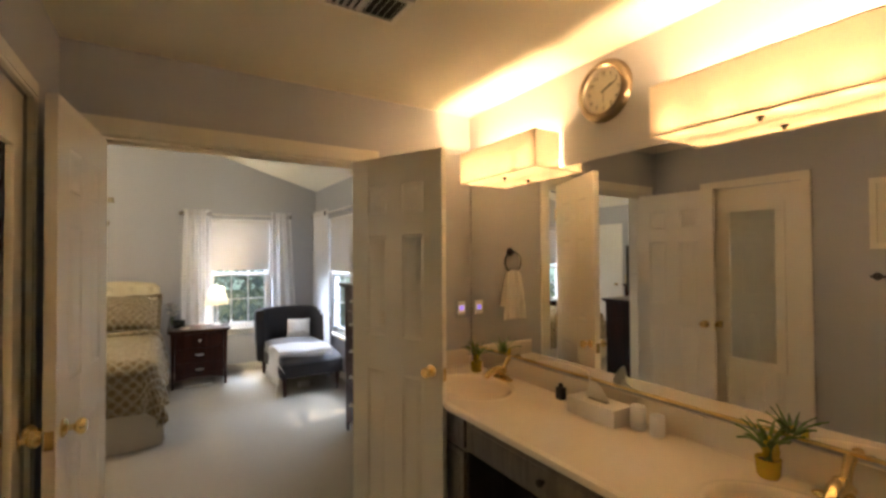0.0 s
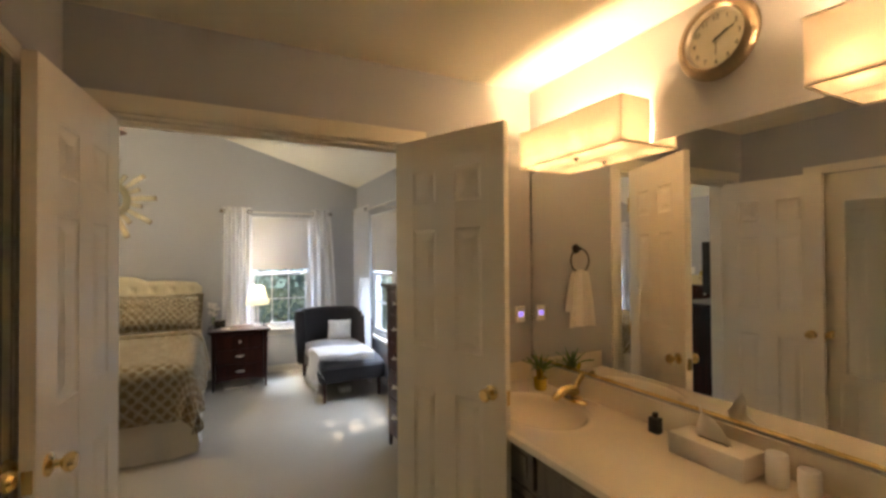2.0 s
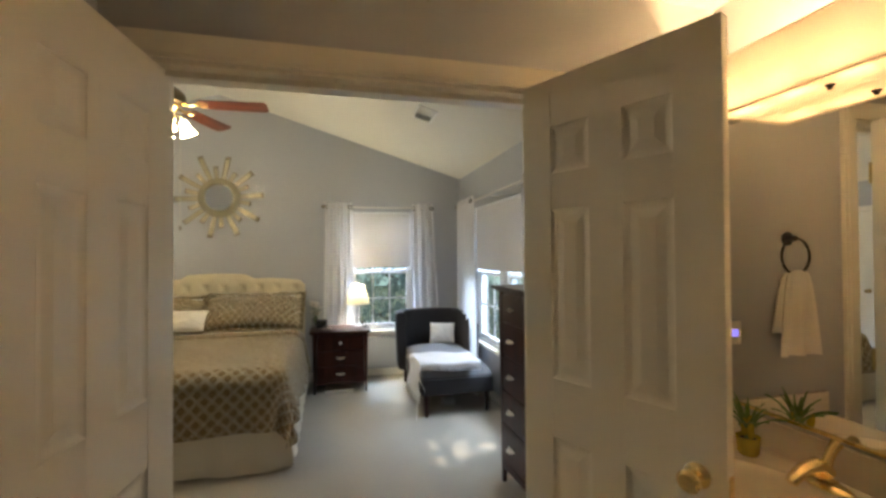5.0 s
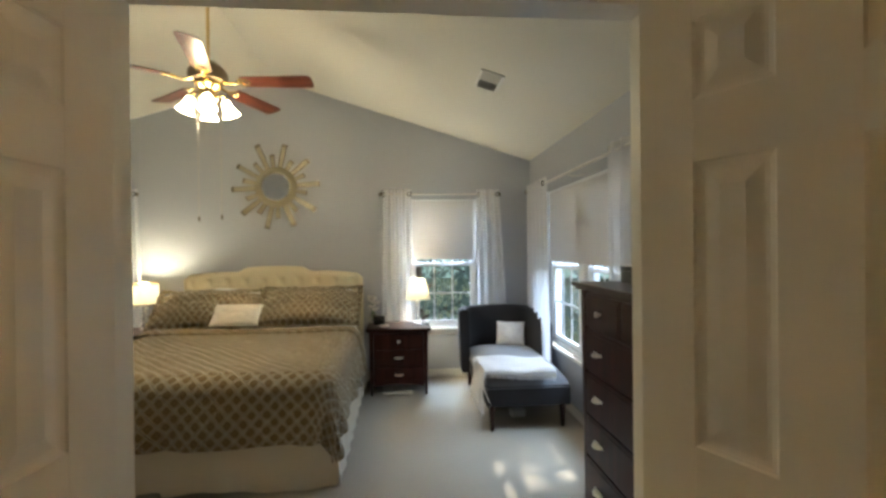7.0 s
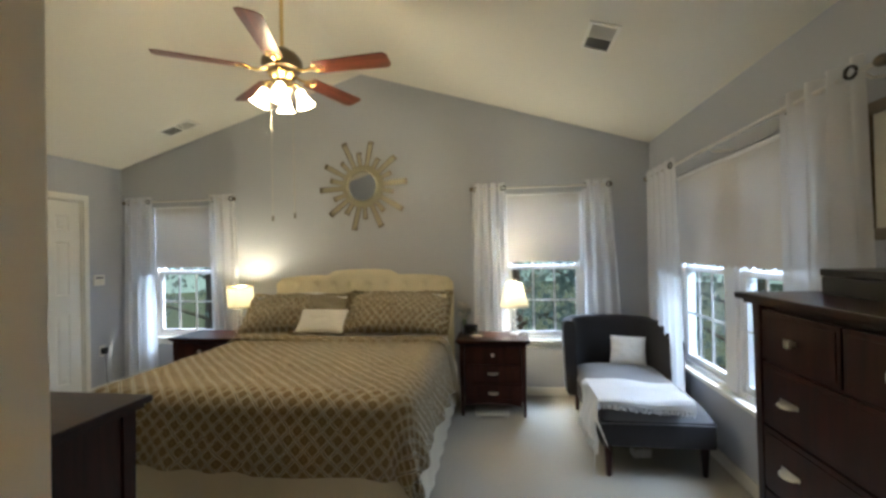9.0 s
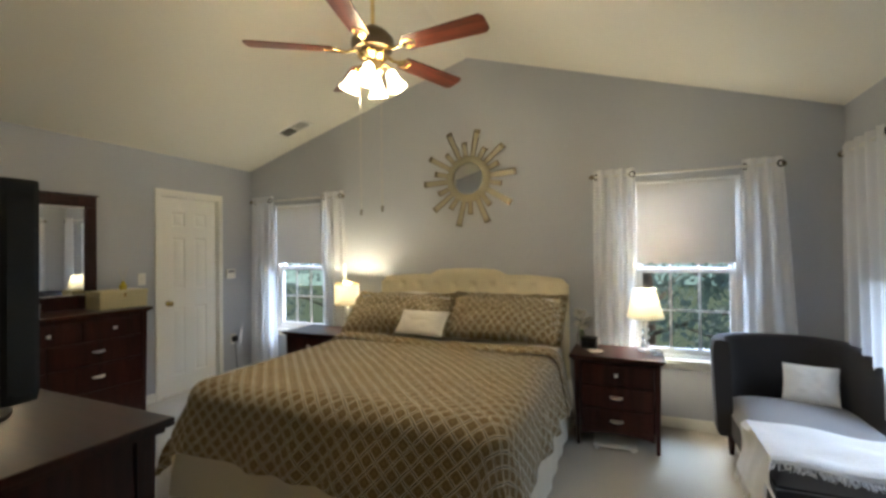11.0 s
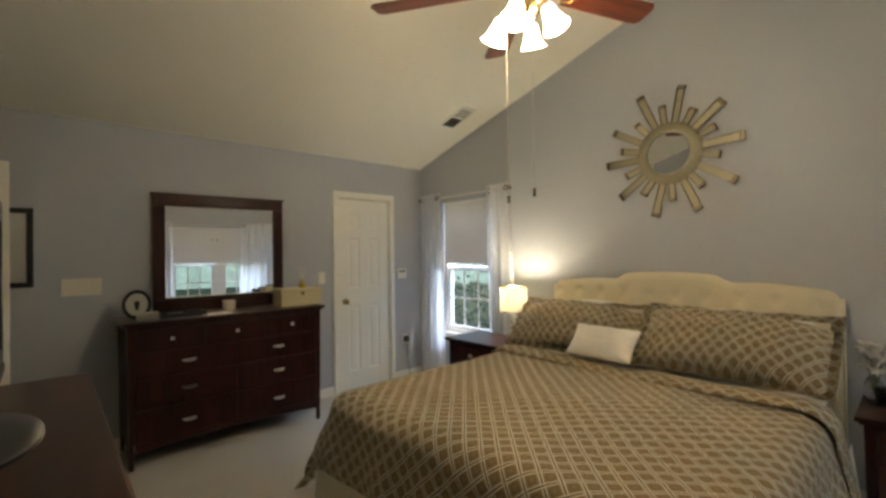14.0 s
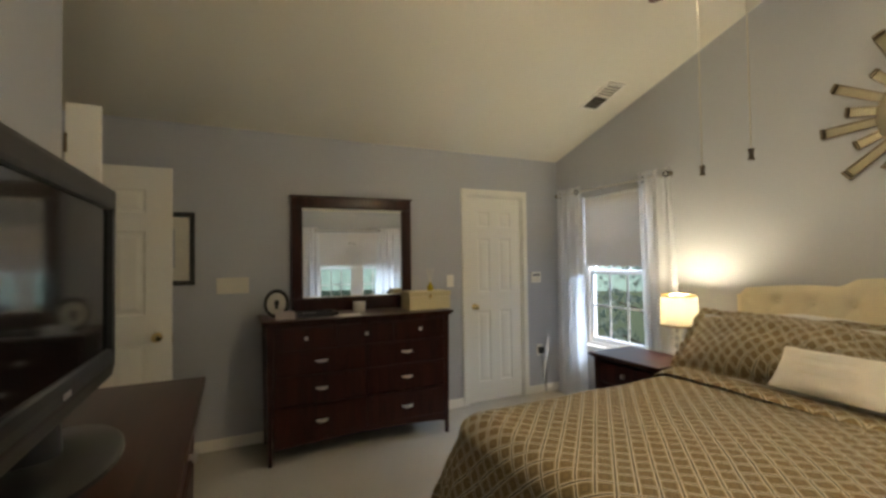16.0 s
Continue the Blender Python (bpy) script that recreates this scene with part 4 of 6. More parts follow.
# The seat's lighter grey paints in the daylight that falls on its top.
part("seat_cushion", cushion(0.985, 1.67, 4.73, 5.98, 0.34, 0.455, 0.02), SEAT_GREY, ch, "velvet seat cushion, painted paler grey for the daylight on it", True, co)
curve = [(0.945, 5.70), (0.945, 5.82), (0.99, 5.95), (1.10, 6.04), (1.28, 6.075), (1.45, 6.065), (1.57, 6.0), (1.645, 5.88), (1.675, 5.72), (1.685, 5.55), (1.69, 5.40)]


def along(k):
    q = k * (len(curve) - 1)
    i = min(int(q), len(curve) - 2)
    f = q - i
    p = [Vector((*curve[max(0, min(len(curve) - 1, i + o))], 0)) for o in (-1, 0, 1, 2)]
    return 0.5 * ((2 * p[1]) + (-p[0] + p[2]) * f + (2 * p[0] - 5 * p[1] + 4 * p[2] - p[3]) * f * f + (-p[0] + 3 * p[1] - 3 * p[2] + p[3]) * f ** 3)


def back_fn(a, b):
    """The padded back as a loop in section, swept along the curve."""
    p = along(a)
    e = 0.01
    way = (along(min(1, a + e)) - along(max(0, a - e))).normalized()
    out = Vector((-way.y, way.x, 0))
    top = 0.835 - 0.10 * max(0, (a - 0.72) / 0.28) ** 1.5
    ang = 2 * math.pi * b
    sx, sz = math.cos(ang), math.sin(ang)
    x = 0.05 * math.copysign(abs(sx) ** 0.45, sx)
    z = 0.20 + (top - 0.20) * (0.5 + 0.5 * math.copysign(abs(sz) ** 0.22, sz))
    return Vector((p.x + out.x * (x + 0.03 * (z - 0.4)), p.y + out.y * (x + 0.03 * (z - 0.4)), z))


bm = sheet(back_fn, 60, 28)
bmesh.ops.remove_doubles(bm, verts=bm.verts, dist=0.0005)
bmesh.ops.holes_fill(bm, edges=[e for e in bm.edges if e.is_boundary])
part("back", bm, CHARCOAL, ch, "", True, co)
pillow("throw_pillow", 0.29, 0.25, 0.11, (1.43, 5.79, 0.572), -30, -16, WHITE_LINEN, "small cream square throw pillow on the chaise", 0.0, "accent pillows")
th = thing("throw_blanket", (1.3, 5.0, 0.47), "white woven throw with a fringed hem draped over the chaise foot", "throw blanket")
tho = Matrix.Translation((-1.3, -5.0, -0.47))


def throw_fn(a, b):
    """Draped across the seat, down its left side and over its front edge."""
    s = a * 0.82 - 0.30            # metres across, 0 at the left edge of the seat
    q = b * 1.4 - 0.4              # below 0: over the front edge
    f = max(0.0, q)
    v = 4.715 + 0.42 * f + 0.07 * math.sin(3 * a + 1) * f + 0.25 * max(0, 0.3 - a) * f
    wv = 0.010 * math.sin(s * 16 + 5 * f) + 0.012 * noise.noise(Vector((s * 5, f * 4, 1)))
    z = 0.492 + wv * 0.7
    x = 0.965 + s * 1.09
    if s < 0.0:
        x, v, z = 0.962 + 0.06 * s + wv * 1.4, v - 0.10 * s, z - 0.01 + s * 0.97
    if q < 0:
        k = -q / 0.4
        fall = (0.02 + 0.10 * max(0.0, s) ** 1.5) * (1 if s > 0 else max(0.0, 1 + s / 0.1))
        z -= k * fall
        v -= 0.012 * min(1.0, 3 * k) + 0.008 * k * math.sin(14 * a)
    return Vector((x, v, z))


part("cloth", sheet(throw_fn, 76, 44, None, 0.007), THROW, th, "", True, tho)
bm = bmesh.new()
rnd = random.Random(4)
for i in range(90):
    p = throw_fn(0.38 + 0.62 * i / 89, 0.0)
    tube([p, p + Vector((rnd.uniform(-0.008, 0.008), -0.004, -0.015)), p + Vector((rnd.uniform(-0.014, 0.014), -0.004, -0.03 + rnd.uniform(-0.008, 0.008)))], 0.0028, 4, bm)
for i in range(60):
    p = throw_fn(0.0, 0.25 + 0.75 * i / 59)
    tube([p, p + Vector((rnd.uniform(-0.01, 0.0), rnd.uniform(-0.008, 0.008), -0.03)), p + Vector((rnd.uniform(-0.02, 0.0), rnd.uniform(-0.014, 0.014), -0.06))], 0.0028, 4, bm)
tagged(part("fringe", bm, THROW, th, "", False, tho), kind="stuff")

# low things on the floor
cb = thing("carton", (1.31, 5.06, 0), "small white carton on the carpet under the chaise", "box", turn=8)
part("body", box(-0.06, 0.06, -0.04, 0.04, 0, 0.045, 0.004), PAPER, cb)
part("lid", box(-0.062, 0.062, -0.042, 0.042, 0.0452, 0.056, 0.003), PAPER, cb)
# Pale strip under the nightstand, of unknown kind, built as a flat box.
sc = thing("flat_box", (0.26, 5.80, 0), "flat pale box pushed under the nightstand", "scale", turn=3)
part("platform", box(-0.15, 0.15, -0.14, 0.14, 0.02, 0.03, 0.004), PALE_PLASTIC, sc)
for x in (-0.12, 0.12):
    for y in (-0.11, 0.11):
        part("foot", lathe([(0, 0), (0.018, 0), (0.02, 0.012), (0.016, 0.0199), (0, 0.0199)], 12), NICKEL, sc, "", True, pose(x, y, 0))

# ---- ceiling fan ----
fan = thing("ceiling_fan", (FAN.x, FAN.y, 2.34), "brass ceiling fan with five cherry blades and lit bell shades", "ceiling fan")
part("downrod", lathe([(0, 0.40), (0.012, 0.40), (0.012, 0.955), (0, 0.955)], 12), BRASS, fan, "", True)
part("canopy", lathe([(0.014, 0.88), (0.03, 0.885), (0.06, 0.93), (0.065, 0.975), (0, 0.985)], 24), BRASS, fan, "", True)
part("motor_housing", lathe([(0, 0.445), (0.03, 0.445), (0.05, 0.43), (0.09, 0.405), (0.125, 0.365), (0.130, 0.33), (0.115, 0.30), (0.075, 0.285), (0, 0.285)], 36), PEWTER, fan, "dark bronze motor housing", True)
part("switch_housing", lathe([(0, 0.285), (0.085, 0.284), (0.09, 0.262), (0.06, 0.235), (0.055, 0.185), (0.065, 0.17), (0.045, 0.145), (0, 0.140)], 28), BRASS, fan, "", True)


def blade_bm():
    def fn(a, b):
        x = 0.23 + 0.49 * a
        w = 0.058 + 0.014 * a
        if a > 0.94:
            w *= math.sqrt(max(0.25, 1 - ((a - 0.94) / 0.075) ** 2))
        return Vector((x, (2 * b - 1) * w, 0.0))
    return sheet(fn, 24, 6, None, 0.007)


def iron_bm():
    bm = tube([(0.09, 0, 0.005), (0.15, 0, -0.018), (0.20, 0, -0.012), (0.235, 0, -0.006)], [0.014, 0.010, 0.011, 0.013], 8)
    for s in (-1, 1):
        tube([(0.19, 0, -0.012), (0.225, s * 0.035, -0.008), (0.27, s * 0.03, -0.006), (0.285, 0, -0.006)], 0.007, 6, bm)
    return bm


for i in range(5):
    bl = part("blade", blade_bm(), BLADE, fan, "reddish cherry wood blade", False, pose(0, 0, 0.30, 0, 0, 72 * i - 3) @ pose(0, 0, 0, -12, 0, 0))
    part("blade_iron", iron_bm(), BRASS, bl, "brass blade bracket", True)
for a in (20, 110, 200, 290):
    m = pose(0, 0, 0, 0, 0, a)
    part("arm", tube([m @ Vector(p) for p in ((0.04, 0, 0.20), (0.075, 0, 0.215), (0.10, 0, 0.19), (0.11, 0, 0.165))], 0.007, 8), BRASS, fan, "", True)
    part("glass_shade", lathe([(0.024, 0.0), (0.030, -0.012), (0.034, -0.045), (0.045, -0.080), (0.060, -0.105), (0.057, -0.104), (0.042, -0.078), (0.031, -0.044), (0.022, -0.012)], 24), BULB_GLOW, fan, "lit frosted glass bell shade", True, m @ pose(0.105, 0, 0.17, 0, -22, 0))
for x, y, z in ((-1.035, 4.417, 1.676), (-0.87, 4.377, 1.686)):
    dx, dy = x - FAN.x, y - FAN.y
    part("pull_chain", tube([(dx * 0.6, dy * 0.6, 0.20), (dx, dy, 0.14), (dx, dy, z - 2.34 + 0.01)], 0.0016, 6), SKIRT, fan, "thin brass pull chain")
    part("chain_fob", lathe([(0, -0.016), (0.0085, -0.016), (0.005, -0.002), (0.0085, 0.014), (0, 0.016)], 10), PEWTER, fan, "dark pull-chain fob", True, pose(dx, dy, z - 2.34))

# ---- sunburst mirror ----
sb = thing("sunburst_mirror", (-1.06, YB, 2.15), "round sunburst wall mirror with silver-gold rays of uneven length", "mirror")
m90 = pose(0, 0, 0, 90, 0, 0)
part("mirror_glass", lathe([(0, 0.020), (0.150, 0.020), (0.150, 0.016), (0, 0.016)], 48), MIRROR, sb, "round convex mirror glass", False, m90)
part("rim", lathe([(0.148, 0.004), (0.150, 0.034), (0.162, 0.044), (0.185, 0.040), (0.225, 0.016), (0.228, 0.004), (0.148, 0.004)], 48), GOLD_LEAF, sb, "", True, m90)
rnd = random.Random(9)
NR = 20
for i in range(NR):
    ang = 360 * i / NR + 13 + rnd.uniform(-2, 2)
    long = i % 2 == 0
    tip = (0.475 if long else 0.345) * rnd.uniform(0.96, 1.04)
    w = (0.026 if long else 0.023) * rnd.uniform(0.92, 1.08)
    r0 = 0.19

    def ray(p, b, tip=tip, w=w):
        """A shallow tray that widens and lifts off the wall towards its tip, then curls over."""
        k = w * (0.85 + 0.15 * p)
        curl = 0.020 * max(0.0, (p - 0.9) / 0.1) ** 2
        return Vector(((2 * b - 1) * k, -0.010 - 0.022 * p + curl, r0 + (tip - r0) * p))
    rp = part("ray", sheet(ray, 12, 4, None, 0.004), GOLD_LEAF, sb, "", False, pose(0, 0, 0, 0, ang, 0))
    for s in (-1, 1):
        def lip(p, b, s=s, tip=tip, w=w):
            q = ray(p, 0.5 + 0.5 * s, tip, w)
            return q + Vector((s * 0.001, -0.013 * b + 0.002, 0))
        part("ray_edge", sheet(lip, 12, 1, None, 0.006 * s), PEWTER, rp)
    part("ray_tip", box(-w * 1.1, w * 1.1, -0.046, -0.012, tip - 0.010, tip + 0.006, 0.004), PEWTER, rp)

# ---- television ----
tv = thing("television", (-1.22, 2.80, 1.035), "black flat-screen television on an oval stand on the chest", "television", turn=180)
part("bezel", join(box(-0.415, 0.415, -0.02, 0.05, 0.52, 0.575, 0.012), box(-0.415, 0.415, -0.02, 0.05, 0.085, 0.155, 0.02), box(-0.415, -0.375, -0.02, 0.05, 0.10, 0.56, 0.012), box(0.375, 0.415, -0.02, 0.05, 0.10, 0.56, 0.012)), BLACK, tv)
part("back_shell", box(-0.385, 0.385, 0.03, 0.085, 0.11, 0.55, 0.03), BLACK, tv)
part("screen", box(-0.38, 0.38, -0.008, 0.0, 0.15, 0.525), SCREEN, tv, "dark glossy screen")
part("speaker_bar", box(-0.355, 0.355, -0.026, -0.014, 0.09, 0.118, 0.005), BRONZE, tv)
part("badge", box(-0.02, 0.02, -0.0275, -0.0255, 0.125, 0.137, 0.001), NICKEL, tv)
part("neck", lathe([(0.05, 0.01), (0.045, 0.10), (0, 0.10)], 20), BLACK, tv, "", True, pose(0, 0.03, 0))
part("stand", lathe([(0, 0.0), (0.21, 0.0), (0.21, 0.008), (0.195, 0.016), (0.06, 0.026), (0, 0.026)], 40), BLACK, tv, "", True, Matrix.Diagonal((1, 0.52, 1, 1)))

# ---- bedroom: lamps and small things ----


def table_lamp(place, drum, label):
    t = thing("table_lamp", place, label, "table lamp", "bedside lamps")
    part("foot", lathe([(0, 0), (0.052, 0), (0.052, 0.010), (0.030, 0.016), (0, 0.016)], 24), NICKEL, t, "", True)
    z = 0.016
    for r in (0.034, 0.032, 0.030, 0.027):
        part("crystal_ball", lathe([(0.006, z)] + [(r * math.sin(math.pi * i / 10), z + r * 0.9 - r * 0.9 * math.cos(math.pi * i / 10)) for i in range(1, 10)] + [(0.006, z + 1.8 * r)], 18), CRYSTAL, t, "clear stacked glass ball", True)
        z += 1.8 * r
    part("stem", lathe([(0, 0.01), (0.005, 0.01), (0.005, 0.40), (0, 0.40)], 8), NICKEL, t)
    z0, z1 = 0.255, 0.465
    r0, r1 = (0.125, 0.118) if drum else (0.135, 0.075)
    part("shade", lathe([(r0, z0), (r1, z1), (r1 - 0.003, z1), (r0 - 0.003, z0), (r0, z0)], 40), LAMP_SHADE, t, "glowing cream fabric shade", True)
    for r, z in ((r0, z0), (r1, z1)):
        part("shade_trim", lathe([(r - 0.004, z - 0.004), (r + 0.002, z - 0.004), (r + 0.002, z + 0.006), (r - 0.004, z + 0.006), (r - 0.004, z - 0.004)], 40), TRIM if not drum else BRASS, t)
    part("harp", tube([(0, 0, 0.39), (0.05, 0, 0.42), (0.03, 0, 0.455), (-0.03, 0, 0.455), (-0.05, 0, 0.42), (0, 0, 0.39)], 0.0025, 6), NICKEL, t)
    return t


table_lamp((0.48, 5.98, 0.668), False, "bedside lamp with stacked glass balls and a lit cream shade")
table_lamp((-2.27, 5.98, 0.668), True, "bedside lamp with a lit cream drum shade")

ck = thing("alarm_clock", (0.075, 5.93, 0.668), "small dark wooden block alarm clock on the nightstand", "clock", turn=-8)
part("case", box(-0.06, 0.06, -0.03, 0.03, 0.0, 0.095, 0.006), BLACK, ck)
part("face", box(-0.05, 0.05, -0.032, -0.0295, 0.012, 0.083, 0.001), SCREEN, ck)
dish = thing("dish", (0.13, 5.80, 0.668), "small shallow ivory dish on the nightstand", "dish")
part("bowl", lathe([(0, 0.0), (0.03, 0.0), (0.055, 0.012), (0.057, 0.014), (0.03, 0.005), (0, 0.004)], 24), PALE_PLASTIC, dish, "", True)
gd = thing("glass_dish", (0.555, 5.86, 0.668), "clear glass dish on the nightstand beside the lamp", "dish")
part("bowl", lathe([(0, 0.0), (0.03, 0.0), (0.05, 0.03), (0.047, 0.03), (0.028, 0.005), (0, 0.005)], 24), CRYSTAL, gd, "", True)

fl = thing("flower_vase", (0.0, 6.06, 0.668), "small vase of white flowers on the nightstand", "flowers")
part("vase", lathe([(0, 0), (0.03, 0), (0.042, 0.04), (0.036, 0.08), (0.024, 0.10), (0.026, 0.11), (0.022, 0.11), (0.020, 0.09), (0, 0.085)], 20), CRYSTAL, fl, "", True)
rnd = random.Random(11)
for i in range(9):
    a, r = rnd.uniform(0, 6.28), rnd.uniform(0.01, 0.055)
    h = rnd.uniform(0.14, 0.27)
    hd = Vector((r * math.cos(a), r * math.sin(a), h))
    part("stem", tube([(0, 0, 0.03), hd * 0.6 + Vector((0, 0, 0.02)), hd], 0.002, 5), LEAF, fl)
    bm = bmesh.new()
    for k in range(9):
        q = pose(hd.x, hd.y, hd.z, rnd.uniform(-50, 50), rnd.uniform(-50, 50), 40 * k)
        vs = [bm.verts.new(q @ Vector(p)) for p in ((0.002, 0, 0), (0.024, -0.018, 0.010), (0.044, 0, 0.004), (0.024, 0.018, 0.010))]
        bm.faces.new(vs)
    bmesh.ops.solidify(bm, geom=list(bm.faces), thickness=0.001)
    part("flower", bm, PAPER, fl, "white petals")


def oval(rx, rz, y0, y1, n=32, hole=0.0):
    """A flat oval ring or disc in the xz plane."""
    bm = bmesh.new()
    rings = []
    for k, y in ((1.0, y0), (1.0, y1), (hole, y1), (hole, y0)):
        rings.append([bm.verts.new((rx * k * math.cos(2 * math.pi * i / n), y, rz * k * math.sin(2 * math.pi * i / n))) for i in range(n)]) if k else None
    for a, b in zip(rings, rings[1:] + ([rings[0]] if hole else [])):
        for i in range(n):
            bm.faces.new((a[i], a[(i + 1) % n], b[(i + 1) % n], b[i]))
    if not hole:
        bm.faces.new(rings[0])
        bm.faces.new(rings[1])
    return bm


# things on the dresser (top at z = 1.0)
of = thing("oval_picture", (-3.62, 3.40, 1.0), "black oval standing frame with a cream mat and dark silhouette shape", "picture frame", turn=78)
part("frame", oval(0.088, 0.105, -0.012, 0.012, 36, 0.76), BLACK, of, "", True, pose(0, 0, 0.105, -8))
part("mat", oval(0.07, 0.083, -0.002, 0.004), MAT_BOARD, of, "", False, pose(0, 0, 0.105, -8))
part("silhouette", join(oval(0.018, 0.022, -0.005, -0.003), box(-0.012, 0.012, -0.005, -0.003, -0.045, -0.015, 0.001)), BLACK, of, "", False, pose(0, 0, 0.110, -8))
part("easel", box(-0.02, 0.02, 0.0, 0.05, 0.0, 0.008, 0.001), BLACK, of)
sbx = thing("trinket_box", (-3.53, 3.45, 1.0), "small grey trinket box on the dresser", "box", turn=84)
part("body", box(-0.065, 0.065, -0.04, 0.04, 0, 0.04, 0.004), NICKEL, sbx)
part("lid", box(-0.067, 0.067, -0.042, 0.042, 0.041, 0.052, 0.004), NICKEL, sbx)
tray = thing("valet_tray", (-3.60, 3.68, 1.0), "black leather valet tray with small odds and ends", "tray", turn=90)
part("base", box(-0.15, 0.15, -0.09, 0.09, 0, 0.008, 0.002), BLACK, tray)
for b in ((-0.15, 0.15, -0.09, -0.083), (-0.15, 0.15, 0.083, 0.09), (-0.15, -0.143, -0.083, 0.083), (0.143, 0.15, -0.083, 0.083)):
    part("rim", box(b[0], b[1], b[2], b[3], 0.008, 0.032, 0.002), BLACK, tray)
part("wallet", box(-0.10, 0.0, -0.05, 0.03, 0.009, 0.026, 0.005), BRONZE, tray, "", False)
wl = thing("paper_stack", (-3.52, 3.90, 1.0), "pale paper sheets lying on the dresser", "paper", turn=86)
part("sheet", box(-0.10, 0.10, -0.06, 0.06, 0, 0.004, 0.001), PAPER, wl)
jar = thing("candle_jar", (-3.66, 4.03, 1.0), "small ivory candle jar with a silver lid", "candle")
part("jar", lathe([(0, 0), (0.044, 0), (0.048, 0.008), (0.048, 0.065), (0.042, 0.068), (0, 0.066)], 28), PALE_PLASTIC, jar, "", True)
part("lid", lathe([(0, 0.068), (0.050, 0.068), (0.050, 0.082), (0, 0.084)], 28), NICKEL, jar, "", True)
kb = thing("keepsake_box", (-3.63, 4.60, 1.0), "cream rectangular keepsake box on the dresser", "box", turn=90)
part("body", box(-0.185, 0.185, -0.10, 0.10, 0, 0.105, 0.004), CREAM_BOX, kb)
part("lid", box(-0.19, 0.19, -0.105, 0.105, 0.107, 0.150, 0.006), CREAM_BOX, kb)
part("clasp", box(-0.012, 0.012, -0.108, -0.103, 0.095, 0.125, 0.002), BRASS, kb)
rd = thing("reed_diffuser", (-3.62, 4.64, 1.150), "amber glass reed diffuser on the keepsake box", "diffuser")
part("bottle", lathe([(0, 0), (0.026, 0), (0.028, 0.035), (0.012, 0.055), (0.012, 0.07), (0.009, 0.07), (0, 0.06)], 18), POT, rd, "", True)
for i in range(6):
    a = i * 1.05
    part("reed", tube([(0, 0, 0.05), (0.035 * math.cos(a), 0.035 * math.sin(a), 0.19)], 0.0016, 5), SKIRT, rd)

# things on the tall chest (top at z = 1.276)
bx = thing("storage_box", (1.55, 3.36, 1.276), "black lacquered box on the tall chest", "box", turn=-90)
part("body", box(-0.13, 0.13, -0.09, 0.09, 0, 0.06, 0.004), BLACK, bx)
part("lid", box(-0.133, 0.133, -0.093, 0.093, 0.061, 0.085, 0.005), BLACK, bx)
vs = thing("vase", (1.53, 3.12, 1.276), "black ceramic vase with a narrow neck on the tall chest", "vase")
part("vase", lathe([(0, 0), (0.035, 0), (0.05, 0.04), (0.05, 0.075), (0.024, 0.11), (0.022, 0.135), (0.036, 0.155), (0.033, 0.155), (0.018, 0.13), (0, 0.12)], 24), BLACK, vs, "", True)


def picture(name, axis_turn, place, w, h, fw, frame_mat, label, art):
    t = thing(name, place, label, "framed picture", turn=axis_turn)
    for nm, b in (("frame_rail", (-w / 2, w / 2, h / 2 - fw, h / 2)), ("frame_rail", (-w / 2, w / 2, -h / 2, -h / 2 + fw)), ("frame_stile", (-w / 2, -w / 2 + fw, -h / 2 + fw, h / 2 - fw)), ("frame_stile", (w / 2 - fw, w / 2, -h / 2 + fw, h / 2 - fw))):
        part(nm, join(box(b[0], b[1], -0.022, -0.001, b[2], b[3], 0.003), box(b[0] + 0.006, b[1] - 0.006, -0.028, -0.02, b[2] + 0.006, b[3] - 0.006, 0.003)), frame_mat, t)
    part("mat", box(-w / 2 + fw, w / 2 - fw, -0.008, -0.003, -h / 2 + fw, h / 2 - fw), MAT_BOARD, t, "cream mat board")
    for mat, (x0, x1, z0, z1) in art:
        part("print", box(x0, x1, -0.0105 - 0.0012 * (mat is not MIST), -0.0085, z0, z1), mat, t, "soft grey abstract print")
    return t


MIST = material("misty_print", (0.40, 0.42, 0.44), 0.8, grain=0.2, size=9, stain=0.25, stain_size=5, bump=0.0)
DARK_PRINT = material("dark_print_shape", (0.12, 0.12, 0.12), 0.8, grain=0.3, size=14, stain=0.2, bump=0.0)
picture("wall_picture", -90, (XR - 0.002, 3.37, 1.715), 0.76, 0.52, 0.045, PEWTER, "pewter-framed grey print with a cream mat above the tall chest", ((MIST, (-0.25, 0.25, -0.16, 0.16)), (DARK_PRINT, (-0.03, 0.03, -0.14, 0.02)), (DARK_PRINT, (-0.12, 0.14, 0.02, 0.08))))
picture("wall_picture", 90, (XL + 0.002, 2.625, 1.52), 0.46, 0.54, 0.035, BLACK, "black-framed print with a wide cream mat beside the entrance", ((MIST, (-0.09, 0.10, -0.14, 0.14)), (DARK_PRINT, (-0.02, 0.05, -0.10, 0.10))))

# wall plates on the left wall
pl = thing("blank_wall_panel", (XL + 0.002, 3.11, 1.235), "pale rectangular cover panel on the grey wall", "wall panel")
part("cover", box(0, 0.012, -0.113, 0.113, -0.062, 0.062, 0.003), PALE_PLASTIC, pl)
sw = thing("light_switch", (XL + 0.002, 4.985, 1.21), "white toggle light switch plate beside the door", "light switch")
part("plate", box(0, 0.006, -0.036, 0.036, -0.058, 0.058, 0.002), TRIM, sw)
part("toggle", box(0.006, 0.016, -0.006, 0.006, -0.004, 0.014, 0.002), TRIM, sw)
